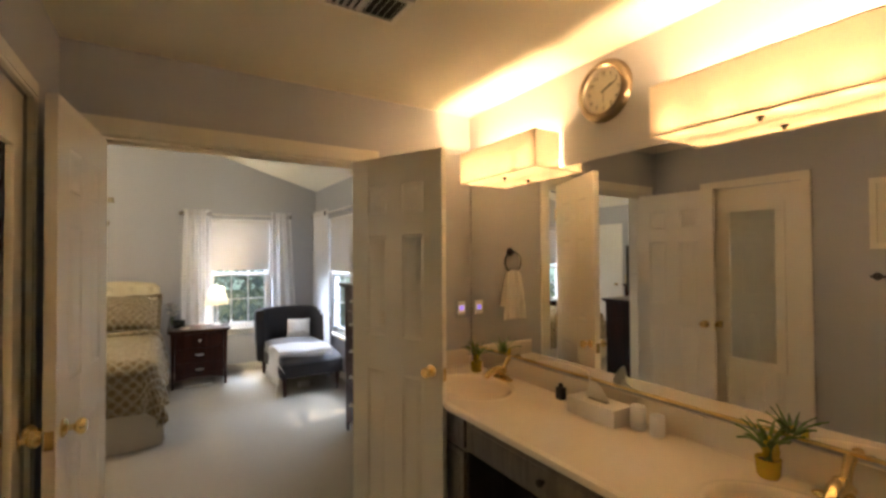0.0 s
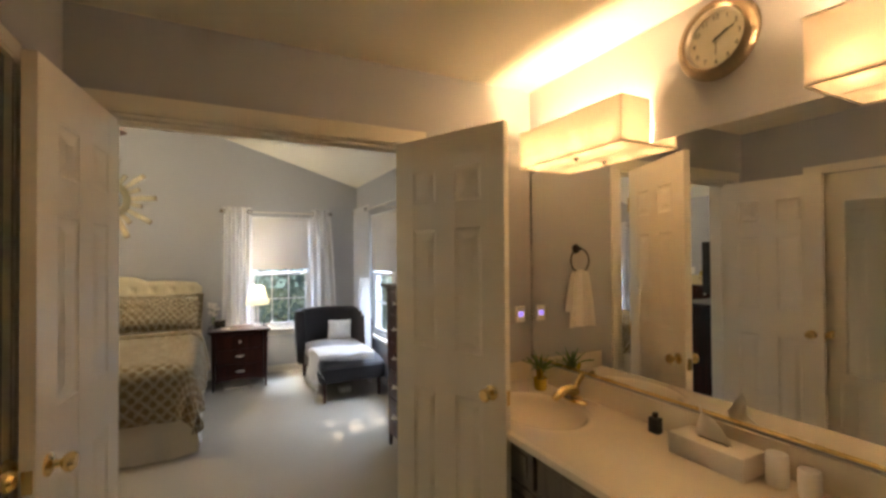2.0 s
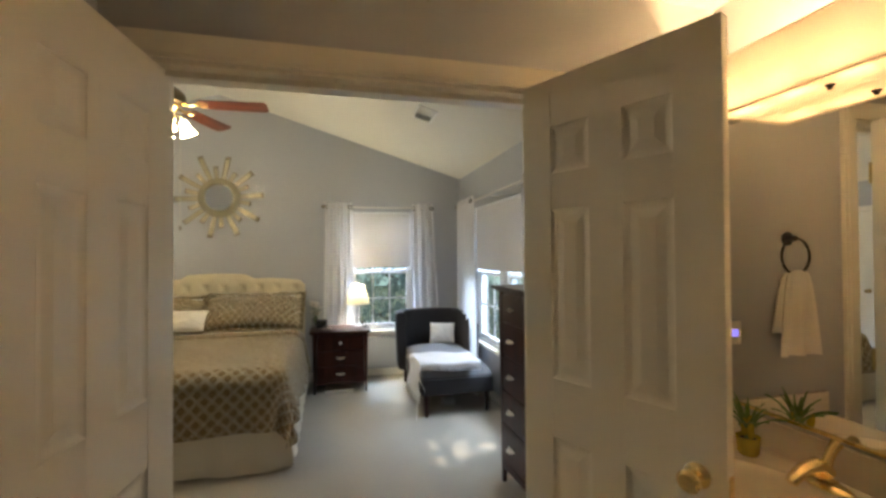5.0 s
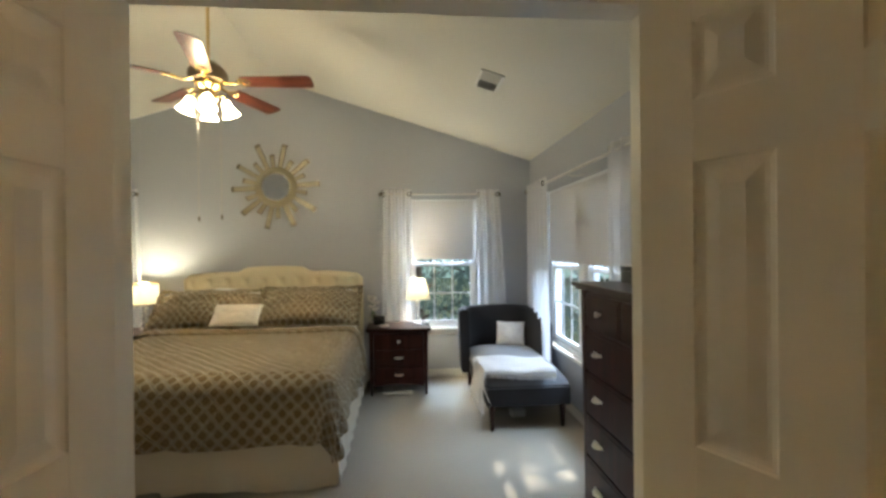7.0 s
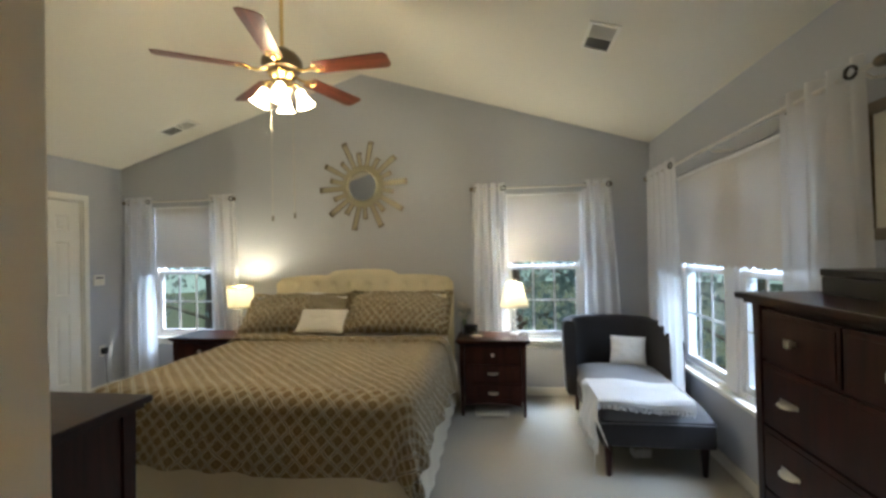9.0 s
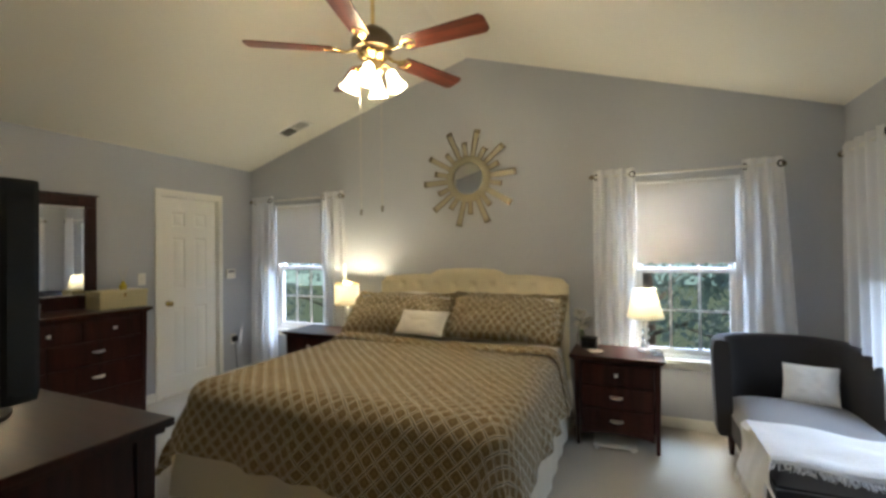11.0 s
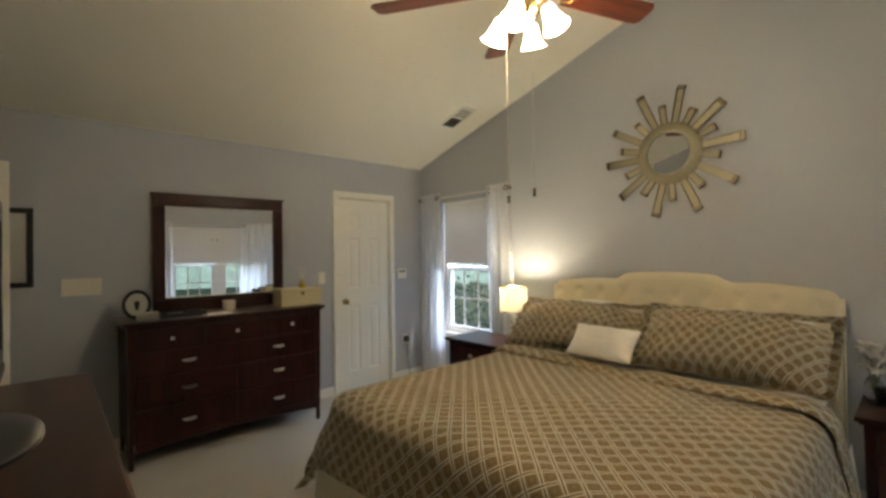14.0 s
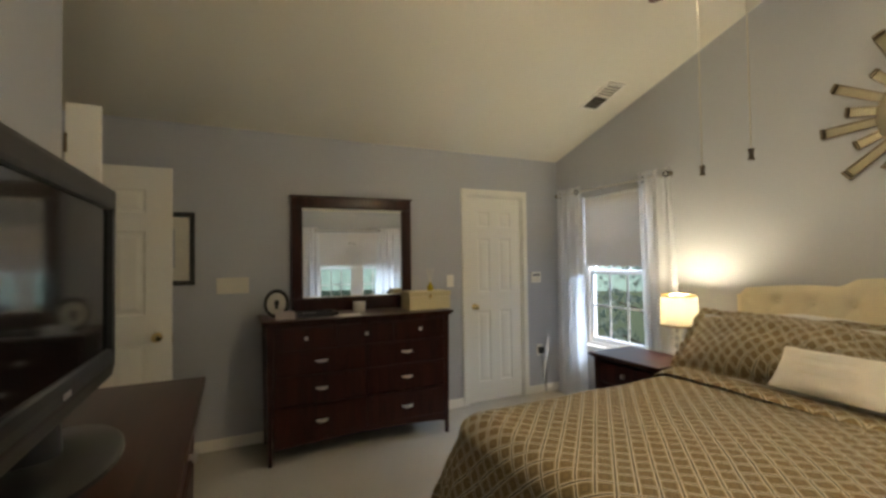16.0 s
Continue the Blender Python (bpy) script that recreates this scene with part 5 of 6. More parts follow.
kp = thing("alarm_keypad", (XL + 0.002, 5.99, 1.215), "white alarm keypad on the wall beside the door", "keypad")
part("case", box(0, 0.022, -0.06, 0.06, -0.055, 0.055, 0.005), TRIM, kp)
part("display", box(0.0215, 0.0235, -0.045, 0.045, 0.015, 0.04, 0.001), SEAT_GREY, kp)
for i in range(3):
    for j in range(3):
        part("key", box(0.0215, 0.025, -0.036 + 0.027 * i, -0.018 + 0.027 * i, -0.042 + 0.018 * j, -0.030 + 0.018 * j, 0.001), PALE_PLASTIC, kp)
ol = thing("wall_outlet", (XL + 0.002, 6.03, 0.45), "white outlet with a black plug-in adapter", "outlet")
part("plate", box(0, 0.006, -0.036, 0.036, -0.058, 0.058, 0.002), TRIM, ol)
part("adapter", box(0.006, 0.05, -0.025, 0.025, -0.03, 0.035, 0.005), BLACK, ol)
part("cord", tube([(0.03, 0.0, -0.03), (0.035, 0.01, -0.15), (0.02, 0.03, -0.3), (0.03, 0.06, -0.44)], 0.003, 6), BLACK, ol)


def vent(name, place, m, w, h, slats, label):
    t = thing(name, place, label, "air vent", "ceiling vents")
    t.matrix_basis = Matrix.Translation(place) @ m
    part("frame", join(box(-w / 2, w / 2, -h / 2, -h / 2 + 0.02, -0.010, 0.0, 0.002), box(-w / 2, w / 2, h / 2 - 0.02, h / 2, -0.010, 0.0, 0.002), box(-w / 2, -w / 2 + 0.02, -h / 2 + 0.02, h / 2 - 0.02, -0.010, 0.0, 0.002), box(w / 2 - 0.02, w / 2, -h / 2 + 0.02, h / 2 - 0.02, -0.010, 0.0, 0.002), box(-0.006, 0.006, -h / 2 + 0.02, h / 2 - 0.02, -0.009, 0.0)), TRIM, t)
    # Dark plate behind the slats paints in the shade of the open duct.
    part("duct_shade", box(-w / 2 + 0.02, w / 2 - 0.02, -h / 2 + 0.02, h / 2 - 0.02, -0.002, 0.0), BRONZE, t)
    for i in range(slats):
        x = -w / 2 + 0.02 + (w - 0.04) * (i + 0.5) / slats
        tilt = 48 if i < slats / 2 else -48
        part("slat", box(-0.007, 0.007, -h / 2 + 0.02, h / 2 - 0.02, -0.0008, 0.0008), TRIM, t, "", False, pose(x, 0, -0.006, 0, tilt, 0))
    return t


pitch = math.degrees(math.atan2(RIDGE - EAVE, XR - XM))
vent("ceiling_vent", (0.99, 4.55, roof_z(0.99) - 0.002), pose(0, 0, 0, 0, pitch, 0) @ pose(0, 0, 0, 0, 0, 90), 0.32, 0.18, 10, "white slatted air vent in the sloped ceiling")
vent("ceiling_vent", (-2.89, 5.93, roof_z(-2.89) - 0.002), pose(0, 0, 0, 0, -pitch, 0), 0.36, 0.19, 10, "white slatted air vent in the sloped ceiling")
vent("ceiling_vent", (0.58, 1.32, BZ - 0.002), pose(0, 0, 0, 0, 0, 0), 0.30, 0.18, 10, "white slatted air vent in the flat bathroom ceiling")

# ---- bathroom ----
CZ = 0.80
VY0 = -0.75
van = thing("vanity_cabinet", (1.42, 0.7, 0), "dark espresso vanity cabinet with panelled doors and drawers", "vanity")
vo = Matrix.Translation((-1.42, -0.7, 0))
VX = 1.145
for y0, y1 in ((1.53, BY1 - 0.004), (VY0, 0.52)):
    part("carcass", box(VX + 0.02, BX1 - 0.004, y0, y1, 0.09, CZ - 0.17), ESPRESSO, van, "", False, vo)
    part("face_frame", box(VX + 0.02, VX + 0.04, y0, y1, CZ - 0.17, CZ - 0.032), ESPRESSO, van, "", False, vo)
    part("toe_kick", box(VX + 0.08, BX1 - 0.01, y0, y1, 0.005, 0.09), BRONZE, van, "", False, vo)
part("knee_apron", box(VX + 0.02, VX + 0.5, 0.52, 1.53, CZ - 0.20, CZ - 0.032), ESPRESSO, van, "", False, vo)
part("knee_back", box(BX1 - 0.02, BX1 - 0.004, 0.52, 1.53, 0.01, CZ - 0.20), ESPRESSO, van, "", False, vo)


def cab_front(name, y0, y1, z0, z1, knob_y=None, knob_z=None):
    fr = part(name, join(box(VX, VX + 0.019, y0, y1, z0, z1, 0.003), box(VX - 0.004, VX + 0.006, y0 + 0.035, y1 - 0.035, z0 + 0.03, z1 - 0.03, 0.003)), ESPRESSO, van, "", False, vo)
    if knob_y is not None:
        part("knob", lathe([(0, 0), (0.008, 0), (0.007, 0.012), (0.015, 0.018), (0.013, 0.027), (0, 0.029)], 14), BRONZE, fr, "dark bronze knob", True, pose(VX - 0.003, knob_y, knob_z, 0, -90, 0))


cab_front("drawer_front", 0.54, 1.51, CZ - 0.19, CZ - 0.045, 1.02, CZ - 0.12)
for y0, y1 in ((1.54, 1.86), (1.88, 2.22), (-0.05, 0.22), (0.24, 0.51)):
    cab_front("drawer_front", y0, y1, CZ - 0.19, CZ - 0.045)
    cab_front("cabinet_door", y0, y1, 0.11, CZ - 0.21, y1 - 0.03, 0.5)

ct = thing("vanity_counter", (1.42, 0.7, CZ - 0.03), "cream cultured-marble vanity top with two moulded oval basins", "countertop")
cto = Matrix.Translation((-1.42, -0.7, -CZ + 0.03))
SINKS = ((1.375, 1.80), (1.375, 0.30))


def top_fn(a, b):
    x = 1.115 + a * (BX1 - 0.002 - 1.115)
    y = VY0 + b * (BY1 - 0.003 - VY0)
    z = CZ
    for sx, sy in SINKS:
        d = math.hypot((x - sx) / 0.185, (y - sy) / 0.245)
        if d < 1:
            z = CZ - 0.13 * (1 - d ** 3.2) ** 0.9
        elif d < 1.12:
            z = CZ + 0.004 * math.sin((d - 1) / 0.12 * math.pi)
    if a < 0.012:
        z -= 0.006
    return Vector((x, y, z))


part("slab", sheet(top_fn, 76, 330), MARBLE, ct, "", True, cto)
part("front_edge", box(1.108, 1.128, VY0, BY1 - 0.003, CZ - 0.032, CZ - 0.004, 0.006), MARBLE, ct, "", True, cto)
part("backsplash", box(BX1 - 0.022, BX1 - 0.002, VY0, BY1 - 0.003, CZ - 0.001, CZ + 0.105, 0.005), MARBLE, ct, "", True, cto)
part("side_splash", box(1.14, BX1 - 0.022, BY1 - 0.022, BY1 - 0.003, CZ - 0.001, CZ + 0.10, 0.005), MARBLE, ct, "", True, cto)
for sx, sy in SINKS:
    part("drain", lathe([(0, 0), (0.022, 0), (0.024, 0.004), (0.016, 0.006), (0.015, 0.002), (0, 0.002)], 20), BRASS, ct, "brass drain ring", True, cto @ pose(sx, sy, CZ - 0.128))

wm = thing("vanity_mirror", (BX1 - 0.004, 0.7, 0.925), "large frameless wall mirror above the vanity with a gold channel", "mirror")
part("mirror_glass", box(-0.006, 0.0, -1.45, 1.515, 0.0, 1.035), MIRROR, wm, "clear mirror glass")
part("gold_channel", box(-0.012, 0.0, -1.45, 1.515, -0.008, 0.004, 0.002), BRASS, wm, "thin gold bottom channel")


def vanity_light(y0, bulbs):
    l2 = 0.01 + 0.08 * bulbs
    t = thing("vanity_light", (BX1, y0 + l2, 1.95), "long rectangular linen-shaded vanity light, lit", "wall light", "vanity lights")
    x0, x1, z0, z1 = -0.18, -0.012, 0.0, 0.19
    part("shade_front", box(x0, x0 + 0.003, -l2, l2, z0, z1), VANITY_SHADE, t, "glowing linen shade")
    for y in (-l2, l2 - 0.003):
        part("shade_end", box(x0 + 0.003, x1, y, y + 0.003, z0, z1), VANITY_SHADE, t, "glowing linen shade")
    part("diffuser", box(x0 + 0.003, x1, -l2 + 0.003, l2 - 0.003, z0 + 0.004, z0 + 0.007), VANITY_SHADE, t, "pale fabric diffuser")
    for z in (z0, z1 - 0.005):
        part("wire_edge", join(box(x0 - 0.002, x0 + 0.004, -l2 - 0.001, l2 + 0.001, z, z + 0.005), box(x0, x1, -l2 - 0.002, -l2 + 0.004, z, z + 0.005), box(x0, x1, l2 - 0.004, l2 + 0.002, z, z + 0.005)), PALE_PLASTIC, t)
    part("backplate", box(-0.010, -0.001, -0.2, 0.2, 0.05, 0.15, 0.003), NICKEL, t)
    for y in (0.0,) if bulbs == 4 else (0.40,):
        part("finial", lathe([(0, 0), (0.012, 0), (0.012, -0.004), (0.006, -0.008), (0.007, -0.014), (0, -0.016)], 14), BRONZE, t, "dark round finial", True, pose(-0.10, y, 0.003))
    for i in range(bulbs):
        part("socket", lathe([(0, 0), (0.012, 0), (0.014, 0.03), (0, 0.03)], 12), NICKEL, t, "", False, pose(-0.012, 0.09 - l2 + 0.16 * i, 0.095, 0, -90, 0))
    return t


vanity_light(1.43, 4)
# Its unseen end and last three bulbs are added for more light.
vanity_light(-0.64, 9)

wc = thing("wall_clock", (BX1, 1.155, 2.268), "round wall clock with an antique bronze rim, about ten past two", "clock", turn=-90)
part("rim", lathe([(0.100, 0.004), (0.102, 0.030), (0.112, 0.040), (0.128, 0.036), (0.142, 0.018), (0.145, 0.004), (0.100, 0.004)], 48), PEWTER, wc, "antique bronze moulded rim", True, m90)
part("bezel", lathe([(0.096, 0.014), (0.104, 0.020), (0.107, 0.032), (0.102, 0.032), (0.096, 0.014)], 48), NICKEL, wc, "bright inner bezel", True, m90)
part("dial", lathe([(0, 0.006), (0.105, 0.006), (0.105, 0.012), (0, 0.012)], 40), MAT_BOARD, wc, "cream dial", False, m90)


def text_part(body, size, mat, parent, m, name="numeral"):
    cu = bpy.data.curves.new("tmp_text", "FONT")
    cu.body, cu.size, cu.align_x, cu.align_y, cu.extrude = body, size, "CENTER", "CENTER", 0.0004
    ob = bpy.data.objects.new("tmp_text", cu)
    scene.collection.objects.link(ob)
    me = bpy.data.meshes.new_from_object(ob)
    bpy.data.objects.remove(ob)
    bpy.data.curves.remove(cu)
    me.materials.clear()
    me.materials.append(mat)
    me.name = name
    out = new(name, me)
    out.parent = parent
    out.matrix_basis = m
    return out


for i in range(12):
    a = math.radians(90 - 30 * (i + 1))
    text_part(str(i + 1), 0.026, BLACK, wc, pose(0.08 * math.cos(a), -0.0128, 0.08 * math.sin(a), 90))
for ang, ln, w in ((62, 0.048, 0.0035), (58 + 10, 0.07, 0.0025), (180, 0.055, 0.001)):
    part("hand", box(-w, w, -0.0165, -0.0145, -0.012, ln, 0.0005), BLACK, wc, "black clock hand", False, pose(0, 0, 0, 0, ang, 0))


def faucet(place):
    t = thing("faucet", place, "polished brass faucet with a curved spout on the vanity", "faucet", "faucets", turn=180)
    part("base", lathe([(0, 0), (0.075, 0), (0.078, 0.006), (0.066, 0.014), (0, 0.018)], 28), BRASS, t, "", True, Matrix.Diagonal((0.42, 1, 1, 1)))
    part("spout", tube([(-0.005, 0, 0.012), (0.0, 0, 0.04), (0.03, 0, 0.062), (0.075, 0, 0.058), (0.115, 0, 0.036), (0.125, 0, 0.026)], [0.030, 0.028, 0.025, 0.021, 0.017, 0.014], 14), BRASS, t, "", True)
    part("handle", tube([(-0.005, 0, 0.05), (-0.014, 0, 0.075), (-0.03, 0, 0.10), (-0.05, 0, 0.118)], [0.017, 0.013, 0.014, 0.017], 10), BRASS, t, "", True)
    return t


faucet((1.60, 1.80, CZ + 0.002))
faucet((1.60, 0.30, CZ + 0.002))


def plant(place, seed):
    t = thing("potted_plant", place, "small spiky green plant in a yellow glazed pot", "plant", "counter plants")
    part("pot", lathe([(0, 0), (0.026, 0), (0.032, 0.01), (0.036, 0.055), (0.037, 0.062), (0.033, 0.062), (0.031, 0.05), (0, 0.05)], 24), POT, t, "yellow glazed pot", True)
    part("soil", lathe([(0.032, 0.050), (0.02, 0.054), (0, 0.056)], 16), SOIL, t)
    r = random.Random(seed)
    for i in range(22):
        a = 2.4 * i
        ln, up = r.uniform(0.09, 0.145), r.uniform(0.35, 1.35)
        lean = 0.85 - up * 0.5
        w0 = r.uniform(0.008, 0.0115)

        def leaf(p, b, a=a, ln=ln, lean=lean, w0=w0):
            d = ln * p
            ang = 0.35 * lean + 1.35 * lean * p
            x = d * math.sin(ang)
            z = 0.052 + d * math.cos(ang) + 0.01 * p
            w = w0 * (1 - p ** 1.6) + 0.0004
            q = (2 * b - 1)
            lift = 0.003 * q * q
            return Vector((x * math.cos(a) - q * w * math.sin(a), x * math.sin(a) + q * w * math.cos(a), z + lift))
        part("leaf", sheet(leaf, 7, 2, None, 0.0012), LEAF, t, "", True)
    for i in range(3):
        part("bud", lathe([(0, 0.06), (0.009, 0.075), (0.012, 0.10), (0.006, 0.122), (0, 0.13)], 8), POT, t, "", True, pose(0.012 * math.cos(2.1 * i), 0.012 * math.sin(2.1 * i), 0.0, 6 * i, -5 * i, 0))
    return t


plant((1.575, 2.02, CZ + 0.001), 3)
plant((1.595, 0.485, CZ + 0.001), 7)

tb = thing("tissue_box", (1.575, 1.12, CZ + 0.001), "white tissue box with a tissue pulled up", "tissue box", turn=90)
part("box", join(box(-0.125, 0.125, -0.062, 0.062, 0, 0.072, 0.004)), PAPER, tb)
# No hole is cut: a dark strip on the top gives the opening's shade.
part("slot_shade", box(-0.05, 0.05, -0.012, 0.012, 0.0715, 0.0735, 0.0005), BRONZE, tb)


def tissue_fn(a, b):
    u = 2 * a - 1
    return Vector((0.072 * u * (0.9 - 0.45 * b) + 0.035 * b, 0.022 * math.sin(3 * u + 2 * b) * b, 0.070 + 0.115 * b * (1 - 0.55 * abs(u)) + 0.006 * math.sin(6 * u) * b))


part("tissue", sheet(tissue_fn, 18, 10, None, 0.001), WHITE_LINEN, tb, "white pulled tissue", True)
bk = thing("perfume_bottle", (1.615, 1.375, CZ + 0.001), "small black bottle standing on the vanity", "bottle")
part("bottle", box(-0.017, 0.017, -0.02, 0.02, 0, 0.06, 0.005), BLACK, bk)
part("cap", lathe([(0, 0.060), (0.011, 0.060), (0.011, 0.078), (0, 0.079)], 14), BRONZE, bk, "", True)
for y, r, h in ((0.945, 0.030, 0.095), (0.862, 0.028, 0.080)):
    j = thing("glass_jar", (1.60, y, CZ + 0.001), "frosted glass jar with cotton inside on the vanity", "jar", "vanity jars")
    part("jar", lathe([(0, 0), (r * 0.9, 0), (r, 0.008), (r, h * 0.88), (r * 0.95, h * 0.90), (r * 0.90, h * 0.90), (r * 0.93, h * 0.86), (r * 0.92, 0.01), (0, 0.006)], 26), VINYL, j, "frosted white glass body", True)
    part("cotton", lathe([(0, 0.008), (r * 0.86, 0.01), (r * 0.86, h * 0.6), (0, h * 0.66)], 18), WHITE_LINEN, j, "", True)
    part("lid", lathe([(0, h * 0.90), (r * 0.98, h * 0.90), (r * 0.98, h * 0.97), (r * 0.9, h), (0, h)], 24), VINYL, j, "", True)

nl = thing("night_light", (1.608, BY1, 1.163), "small white wall control glowing blue above the vanity", "night light")
part("case", box(-0.03, 0.03, -0.014, -0.001, -0.045, 0.045, 0.004), TRIM, nl)
part("lit_window", box(-0.014, 0.014, -0.016, -0.0135, -0.012, 0.016, 0.001), BLUE_GLOW, nl, "blue glowing window")

tr = thing("towel_ring", (1.33, BY1, 1.535), "dark bronze towel ring on the door wall", "towel ring")
part("rosette", lathe([(0, 0.002), (0.026, 0.002), (0.028, 0.010), (0.012, 0.020), (0.011, 0.042), (0, 0.044)], 24), BRONZE, tr, "", True, pose(0, 0, 0, 90))
part("ring", tube([(0.072 * math.sin(2 * math.pi * i / 40), -0.04, -0.072 + 0.072 * math.cos(2 * math.pi * i / 40)) for i in range(40)], 0.0045, 8, None, True), BRONZE, tr, "", True)
ht = thing("hand_towel", (1.33, BY1 - 0.04, 1.395), "white hand towel hanging from the bronze ring", "towel")


def towel_fn(a, b, s=1):
    k = 1 - b
    w = 0.05 + 0.05 * k ** 0.6
    u = 2 * a - 1
    return Vector((w * u, s * 0.010 + 0.010 * math.sin(7 * u + s) * (0.3 + k), 0.012 - (0.34 if s < 0 else 0.25) * k - 0.012 * u * u * (1 - k)))


part("front_fold", sheet(lambda a, b: towel_fn(a, b, -1), 26, 16, None, 0.006), WHITE_LINEN, ht, "", True)
part("back_fold", sheet(lambda a, b: towel_fn(a, b, 1), 26, 16, None, 0.006), WHITE_LINEN, ht, "", True)

# bathroom west wall, seen in the mirror
hm = thing("door_mirror", (BX0 - 0.012, 1.445, 1.27), "tall narrow mirror in a white frame on the door", "mirror")
for nm, b in (("frame_rail", (-0.215, 0.215, 0.575, 0.635)), ("frame_rail", (-0.215, 0.215, -0.635, -0.575)), ("frame_stile", (-0.215, -0.155, -0.575, 0.575)), ("frame_stile", (0.155, 0.215, -0.575, 0.575))):
    part(nm, box(0.0, 0.018, b[0], b[1], b[2], b[3], 0.004), TRIM, hm)
part("mirror_glass", box(0.002, 0.008, -0.155, 0.155, -0.575, 0.575), MIRROR, hm, "clear mirror glass")
tbar = thing("towel_bar", (BX0, 0.50, 1.365), "dark bronze towel bar on the bathroom wall", "towel bar")
part("bar", tube([(0.06, -0.28, 0), (0.06, 0.26, 0)], 0.008, 10), BRONZE, tbar, "", True)
for y in (-0.26, 0.24):
    part("post", lathe([(0, 0.001), (0.024, 0.001), (0.024, 0.008), (0.010, 0.014), (0.010, 0.06), (0, 0.062)], 18), BRONZE, tbar, "", True, pose(0, y, 0, 0, 90, 0))
wf = thing("wall_frame", (BX0 + 0.001, 0.55, 1.765), "plain white framed panel above the towel bar", "framed panel")
part("frame", join(box(0, 0.02, -0.22, 0.22, 0.19, 0.225, 0.003), box(0, 0.02, -0.22, 0.22, -0.225, -0.19, 0.003), box(0, 0.02, -0.22, -0.185, -0.19, 0.19, 0.003), box(0, 0.02, 0.185, 0.22, -0.19, 0.19, 0.003)), TRIM, wf)
part("panel", box(0, 0.008, -0.185, 0.185, -0.19, 0.19), PAPER, wf)

# ---- outside ----
LAWN = material("lawn_grass", (0.05, 0.075, 0.035), 0.95, grain=0.3, size=25, stain=0.25, stain_size=0.6, bump=0.4)
bm = bmesh.new()
bmesh.ops.create_grid(bm, x_segments=8, y_segments=8, size=400)
structure("ground", bm, LAWN, "shaded lawn around the house reaching the horizon", "ground").location = (0, 0, -2.9)
BARK = material("tree_bark", (0.09, 0.07, 0.05), 0.95, grain=0.3, size=18, bump=0.6)
FOLIAGE = material("tree_foliage", (0.17, 0.22, 0.20), 0.7, grain=0.3, size=3, stain=0.3, stain_size=0.7, bump=0.0)
wood_n, wood_l = FOLIAGE.node_tree.nodes, FOLIAGE.node_tree.links
tl, mixs = wood_n.new("ShaderNodeBsdfTranslucent"), wood_n.new("ShaderNodeMixShader")
tl.inputs[0].default_value = (0.24, 0.34, 0.26, 1)
mixs.inputs[0].default_value = 0.35
wood_l.new(wood_n["Principled BSDF"].outputs[0], mixs.inputs[1])
wood_l.new(tl.outputs[0], mixs.inputs[2])
wood_l.new(mixs.outputs[0], wood_n["Material Output"].inputs[0])


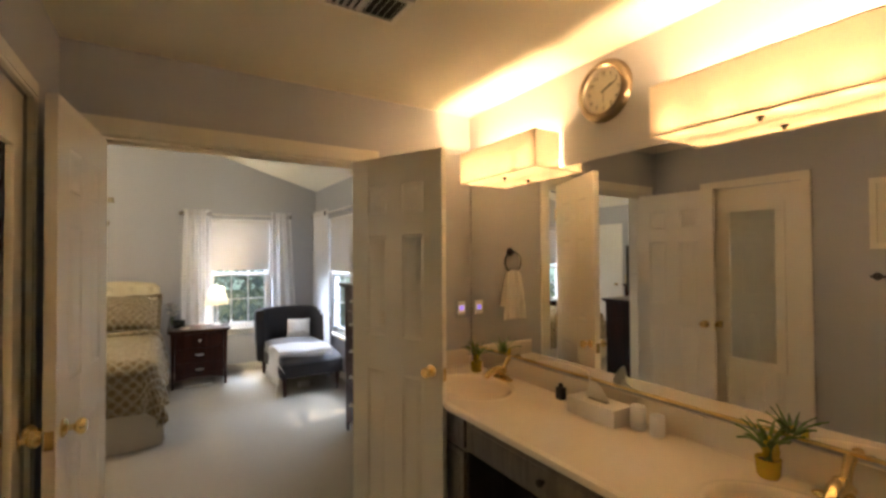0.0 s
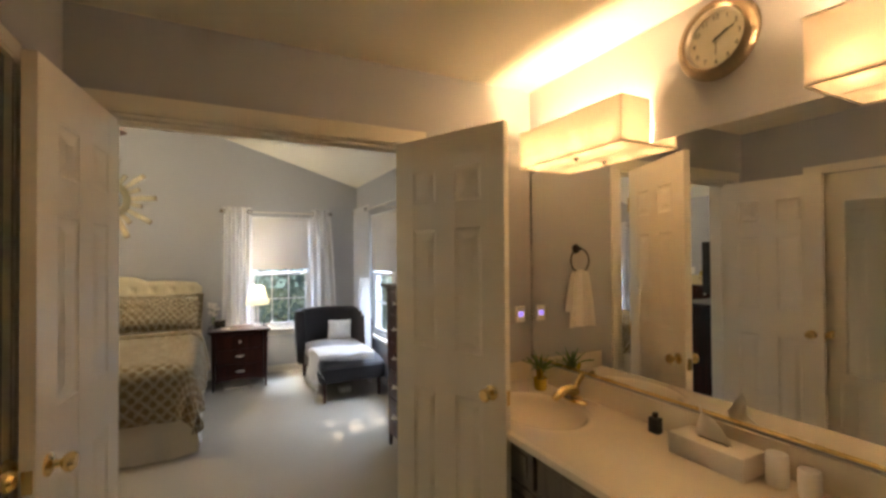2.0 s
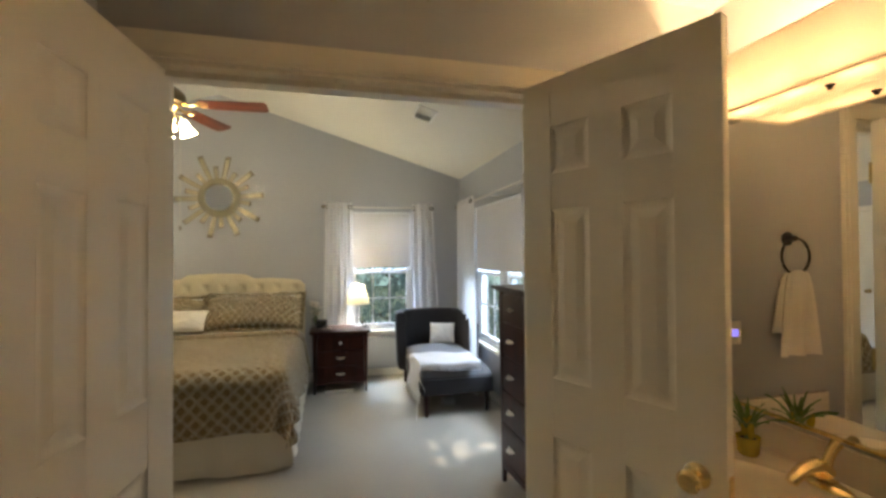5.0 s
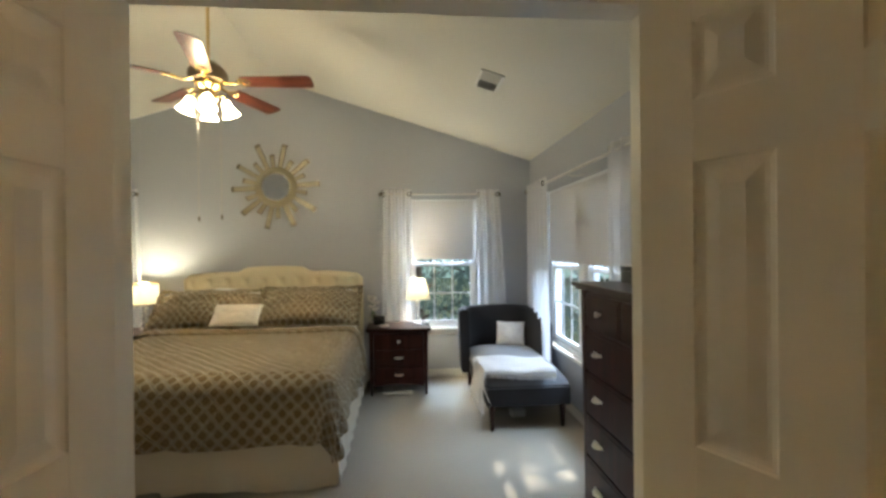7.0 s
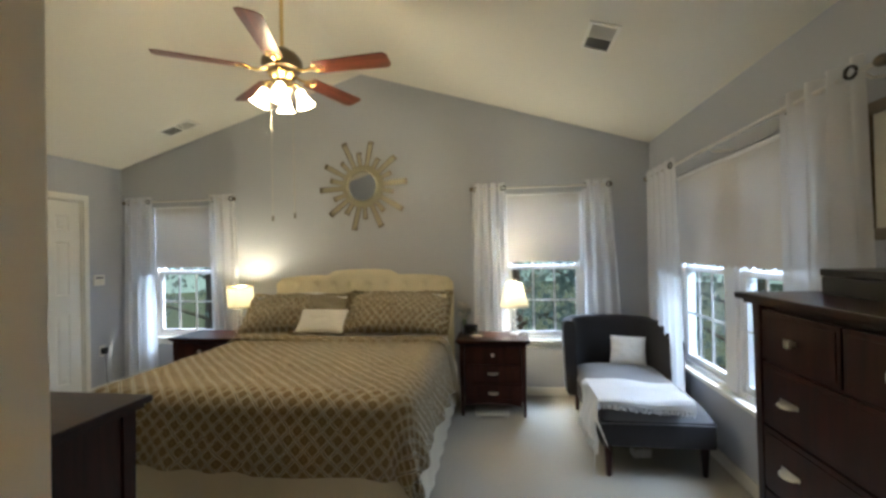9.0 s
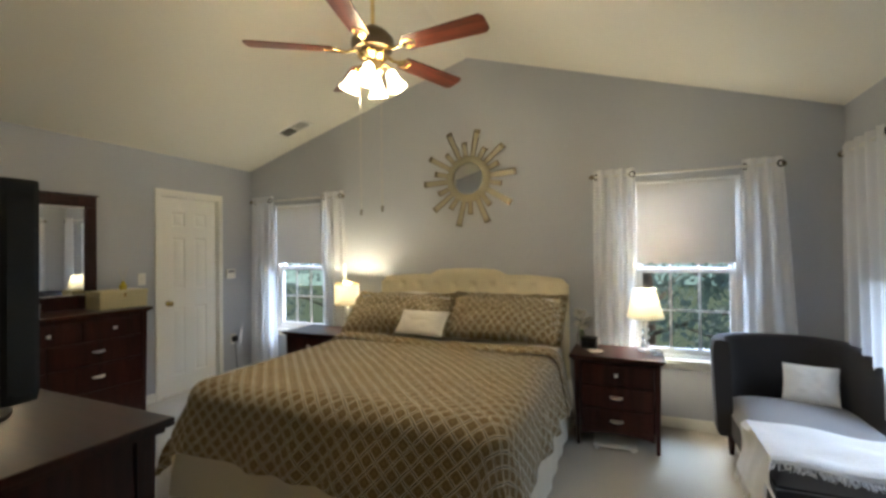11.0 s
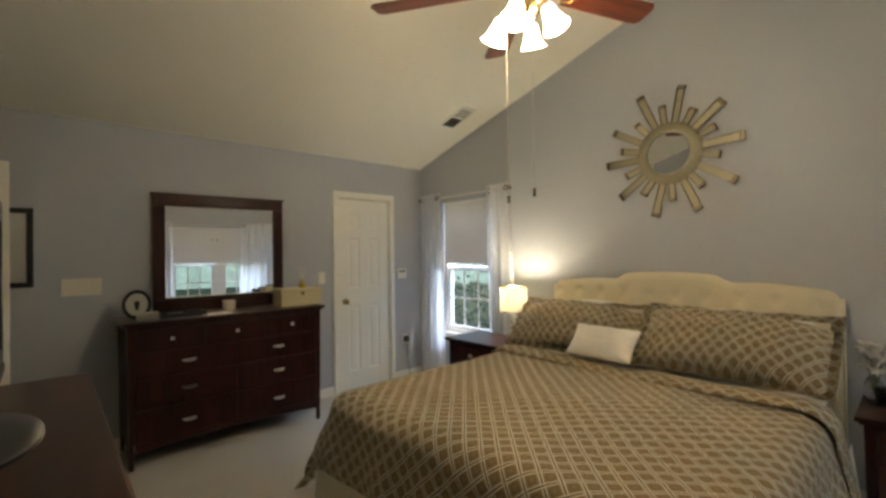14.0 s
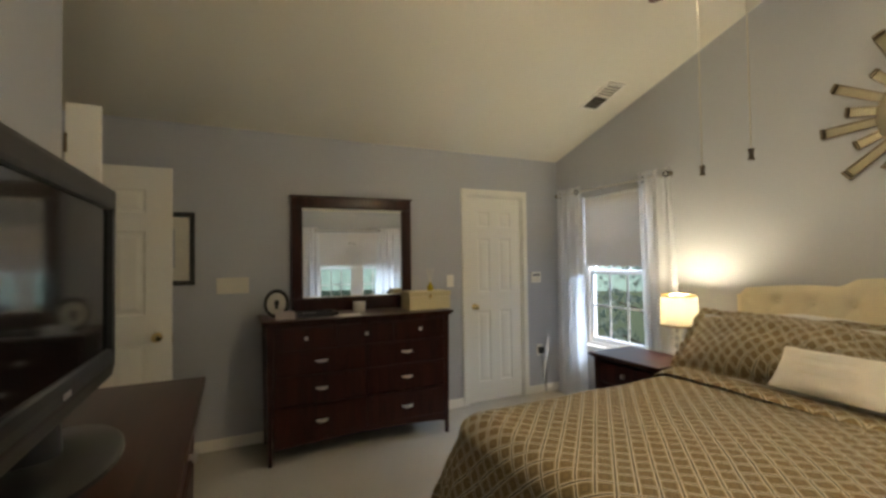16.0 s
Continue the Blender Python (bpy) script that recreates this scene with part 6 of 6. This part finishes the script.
def tree(place, height, spread, seed, leaves=2200, leaf=0.20, low=0.06):
    t = thing("tree", place, "leafy green deciduous tree standing outside the window", "tree", "garden trees")
    r = random.Random(seed)
    bm = tube([(0, 0, 0), (0.06, 0.03, height * 0.3), (-0.05, 0.05, height * 0.6), (0.05, 0, height * 0.95)], [height * 0.028, height * 0.022, height * 0.014, 0.02], 9)
    clumps = []
    for i in range(16):
        z = height * r.uniform(low, 0.95)
        a = r.uniform(0, 6.28)
        ln = spread * r.uniform(0.5, 1.0) * (1.15 - 0.6 * z / height)
        tip = Vector((ln * math.cos(a), ln * math.sin(a), z + ln * 0.25))
        tube([(0, 0, z - ln * 0.15), tip * 0.5 + Vector((0, 0, (z - ln * 0.1) * 0.5)), tip], [0.06, 0.04, 0.012], 6, bm)
        clumps += [(tip, r.uniform(0.5, 1.0) * spread * 0.42), (tip * 0.6 + Vector((0, 0, z * 0.4)), r.uniform(0.4, 0.8) * spread * 0.4)]
    part("trunk", bm, BARK, t, "", True)
    verts, faces = [], []
    for i in range(leaves):
        c, rad = clumps[i % len(clumps)]
        d = Vector((r.gauss(0, 1), r.gauss(0, 1), r.gauss(0, 0.75)))
        p = c + d.normalized() * rad * r.random() ** 0.45
        q = Euler((r.uniform(0, 6), r.uniform(0, 6), r.uniform(0, 6))).to_matrix()
        k, n0 = leaf * r.uniform(0.6, 1.3), len(verts)
        verts += [p + q @ Vector(v) * k for v in ((-0.5, 0, 0), (0, -0.28, 0.05), (0.5, 0, 0), (0, 0.28, 0.05))]
        faces.append((n0, n0 + 1, n0 + 2, n0 + 3))
    me = bpy.data.meshes.new("crown")
    me.from_pydata([tuple(v) for v in verts], [], faces)
    me.materials.append(FOLIAGE)
    cr = new("crown", me)
    cr.parent = t
    return t


for i, (x, y, h, s) in enumerate(((-6.2, 14.0, 9, 3.0), (-2.6, 12.2, 8, 2.6), (0.6, 13.5, 9, 3.0), (3.2, 12.0, 8, 2.7), (6.5, 13.5, 9, 3.2), (-9.5, 15.5, 10, 3.4), (10.5, 7.6, 9, 2.2), (11.5, 3.0, 9, 2.4), (9.8, 12.0, 9, 3.0))):
    tree((x, y, -2.9), h, s, 20 + i)
# Tall tree added on the sun's way; its unseen crown dapples the wide window's sunlight.
tree((8.0, 6.9, -2.9), 15.5, 3.9, 41, 4200, 0.28, 0.45)
# Backdrop woods emit light themselves, in place of daylight falling on far trees.
WOODS_GLOW = material("glowing_woods", (0.13, 0.19, 0.17), 1.0, grain=0.45, size=0.9, stain=0.4, stain_size=0.25, bump=0.0)
woods_b = WOODS_GLOW.node_tree.nodes["Principled BSDF"]
WOODS_GLOW.node_tree.links.new(woods_b.inputs["Base Color"].links[0].from_socket, woods_b.inputs["Emission Color"])
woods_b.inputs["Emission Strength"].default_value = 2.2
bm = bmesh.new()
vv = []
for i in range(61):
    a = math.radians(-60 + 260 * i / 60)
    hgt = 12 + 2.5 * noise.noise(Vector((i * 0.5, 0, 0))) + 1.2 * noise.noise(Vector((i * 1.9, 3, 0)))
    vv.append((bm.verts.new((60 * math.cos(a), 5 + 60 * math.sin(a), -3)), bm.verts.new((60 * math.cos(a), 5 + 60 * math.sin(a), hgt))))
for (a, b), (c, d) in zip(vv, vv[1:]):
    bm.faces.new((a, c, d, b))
structure("backdrop", bm, WOODS_GLOW, "distant green woodland backdrop with a glow of its own", "woods")
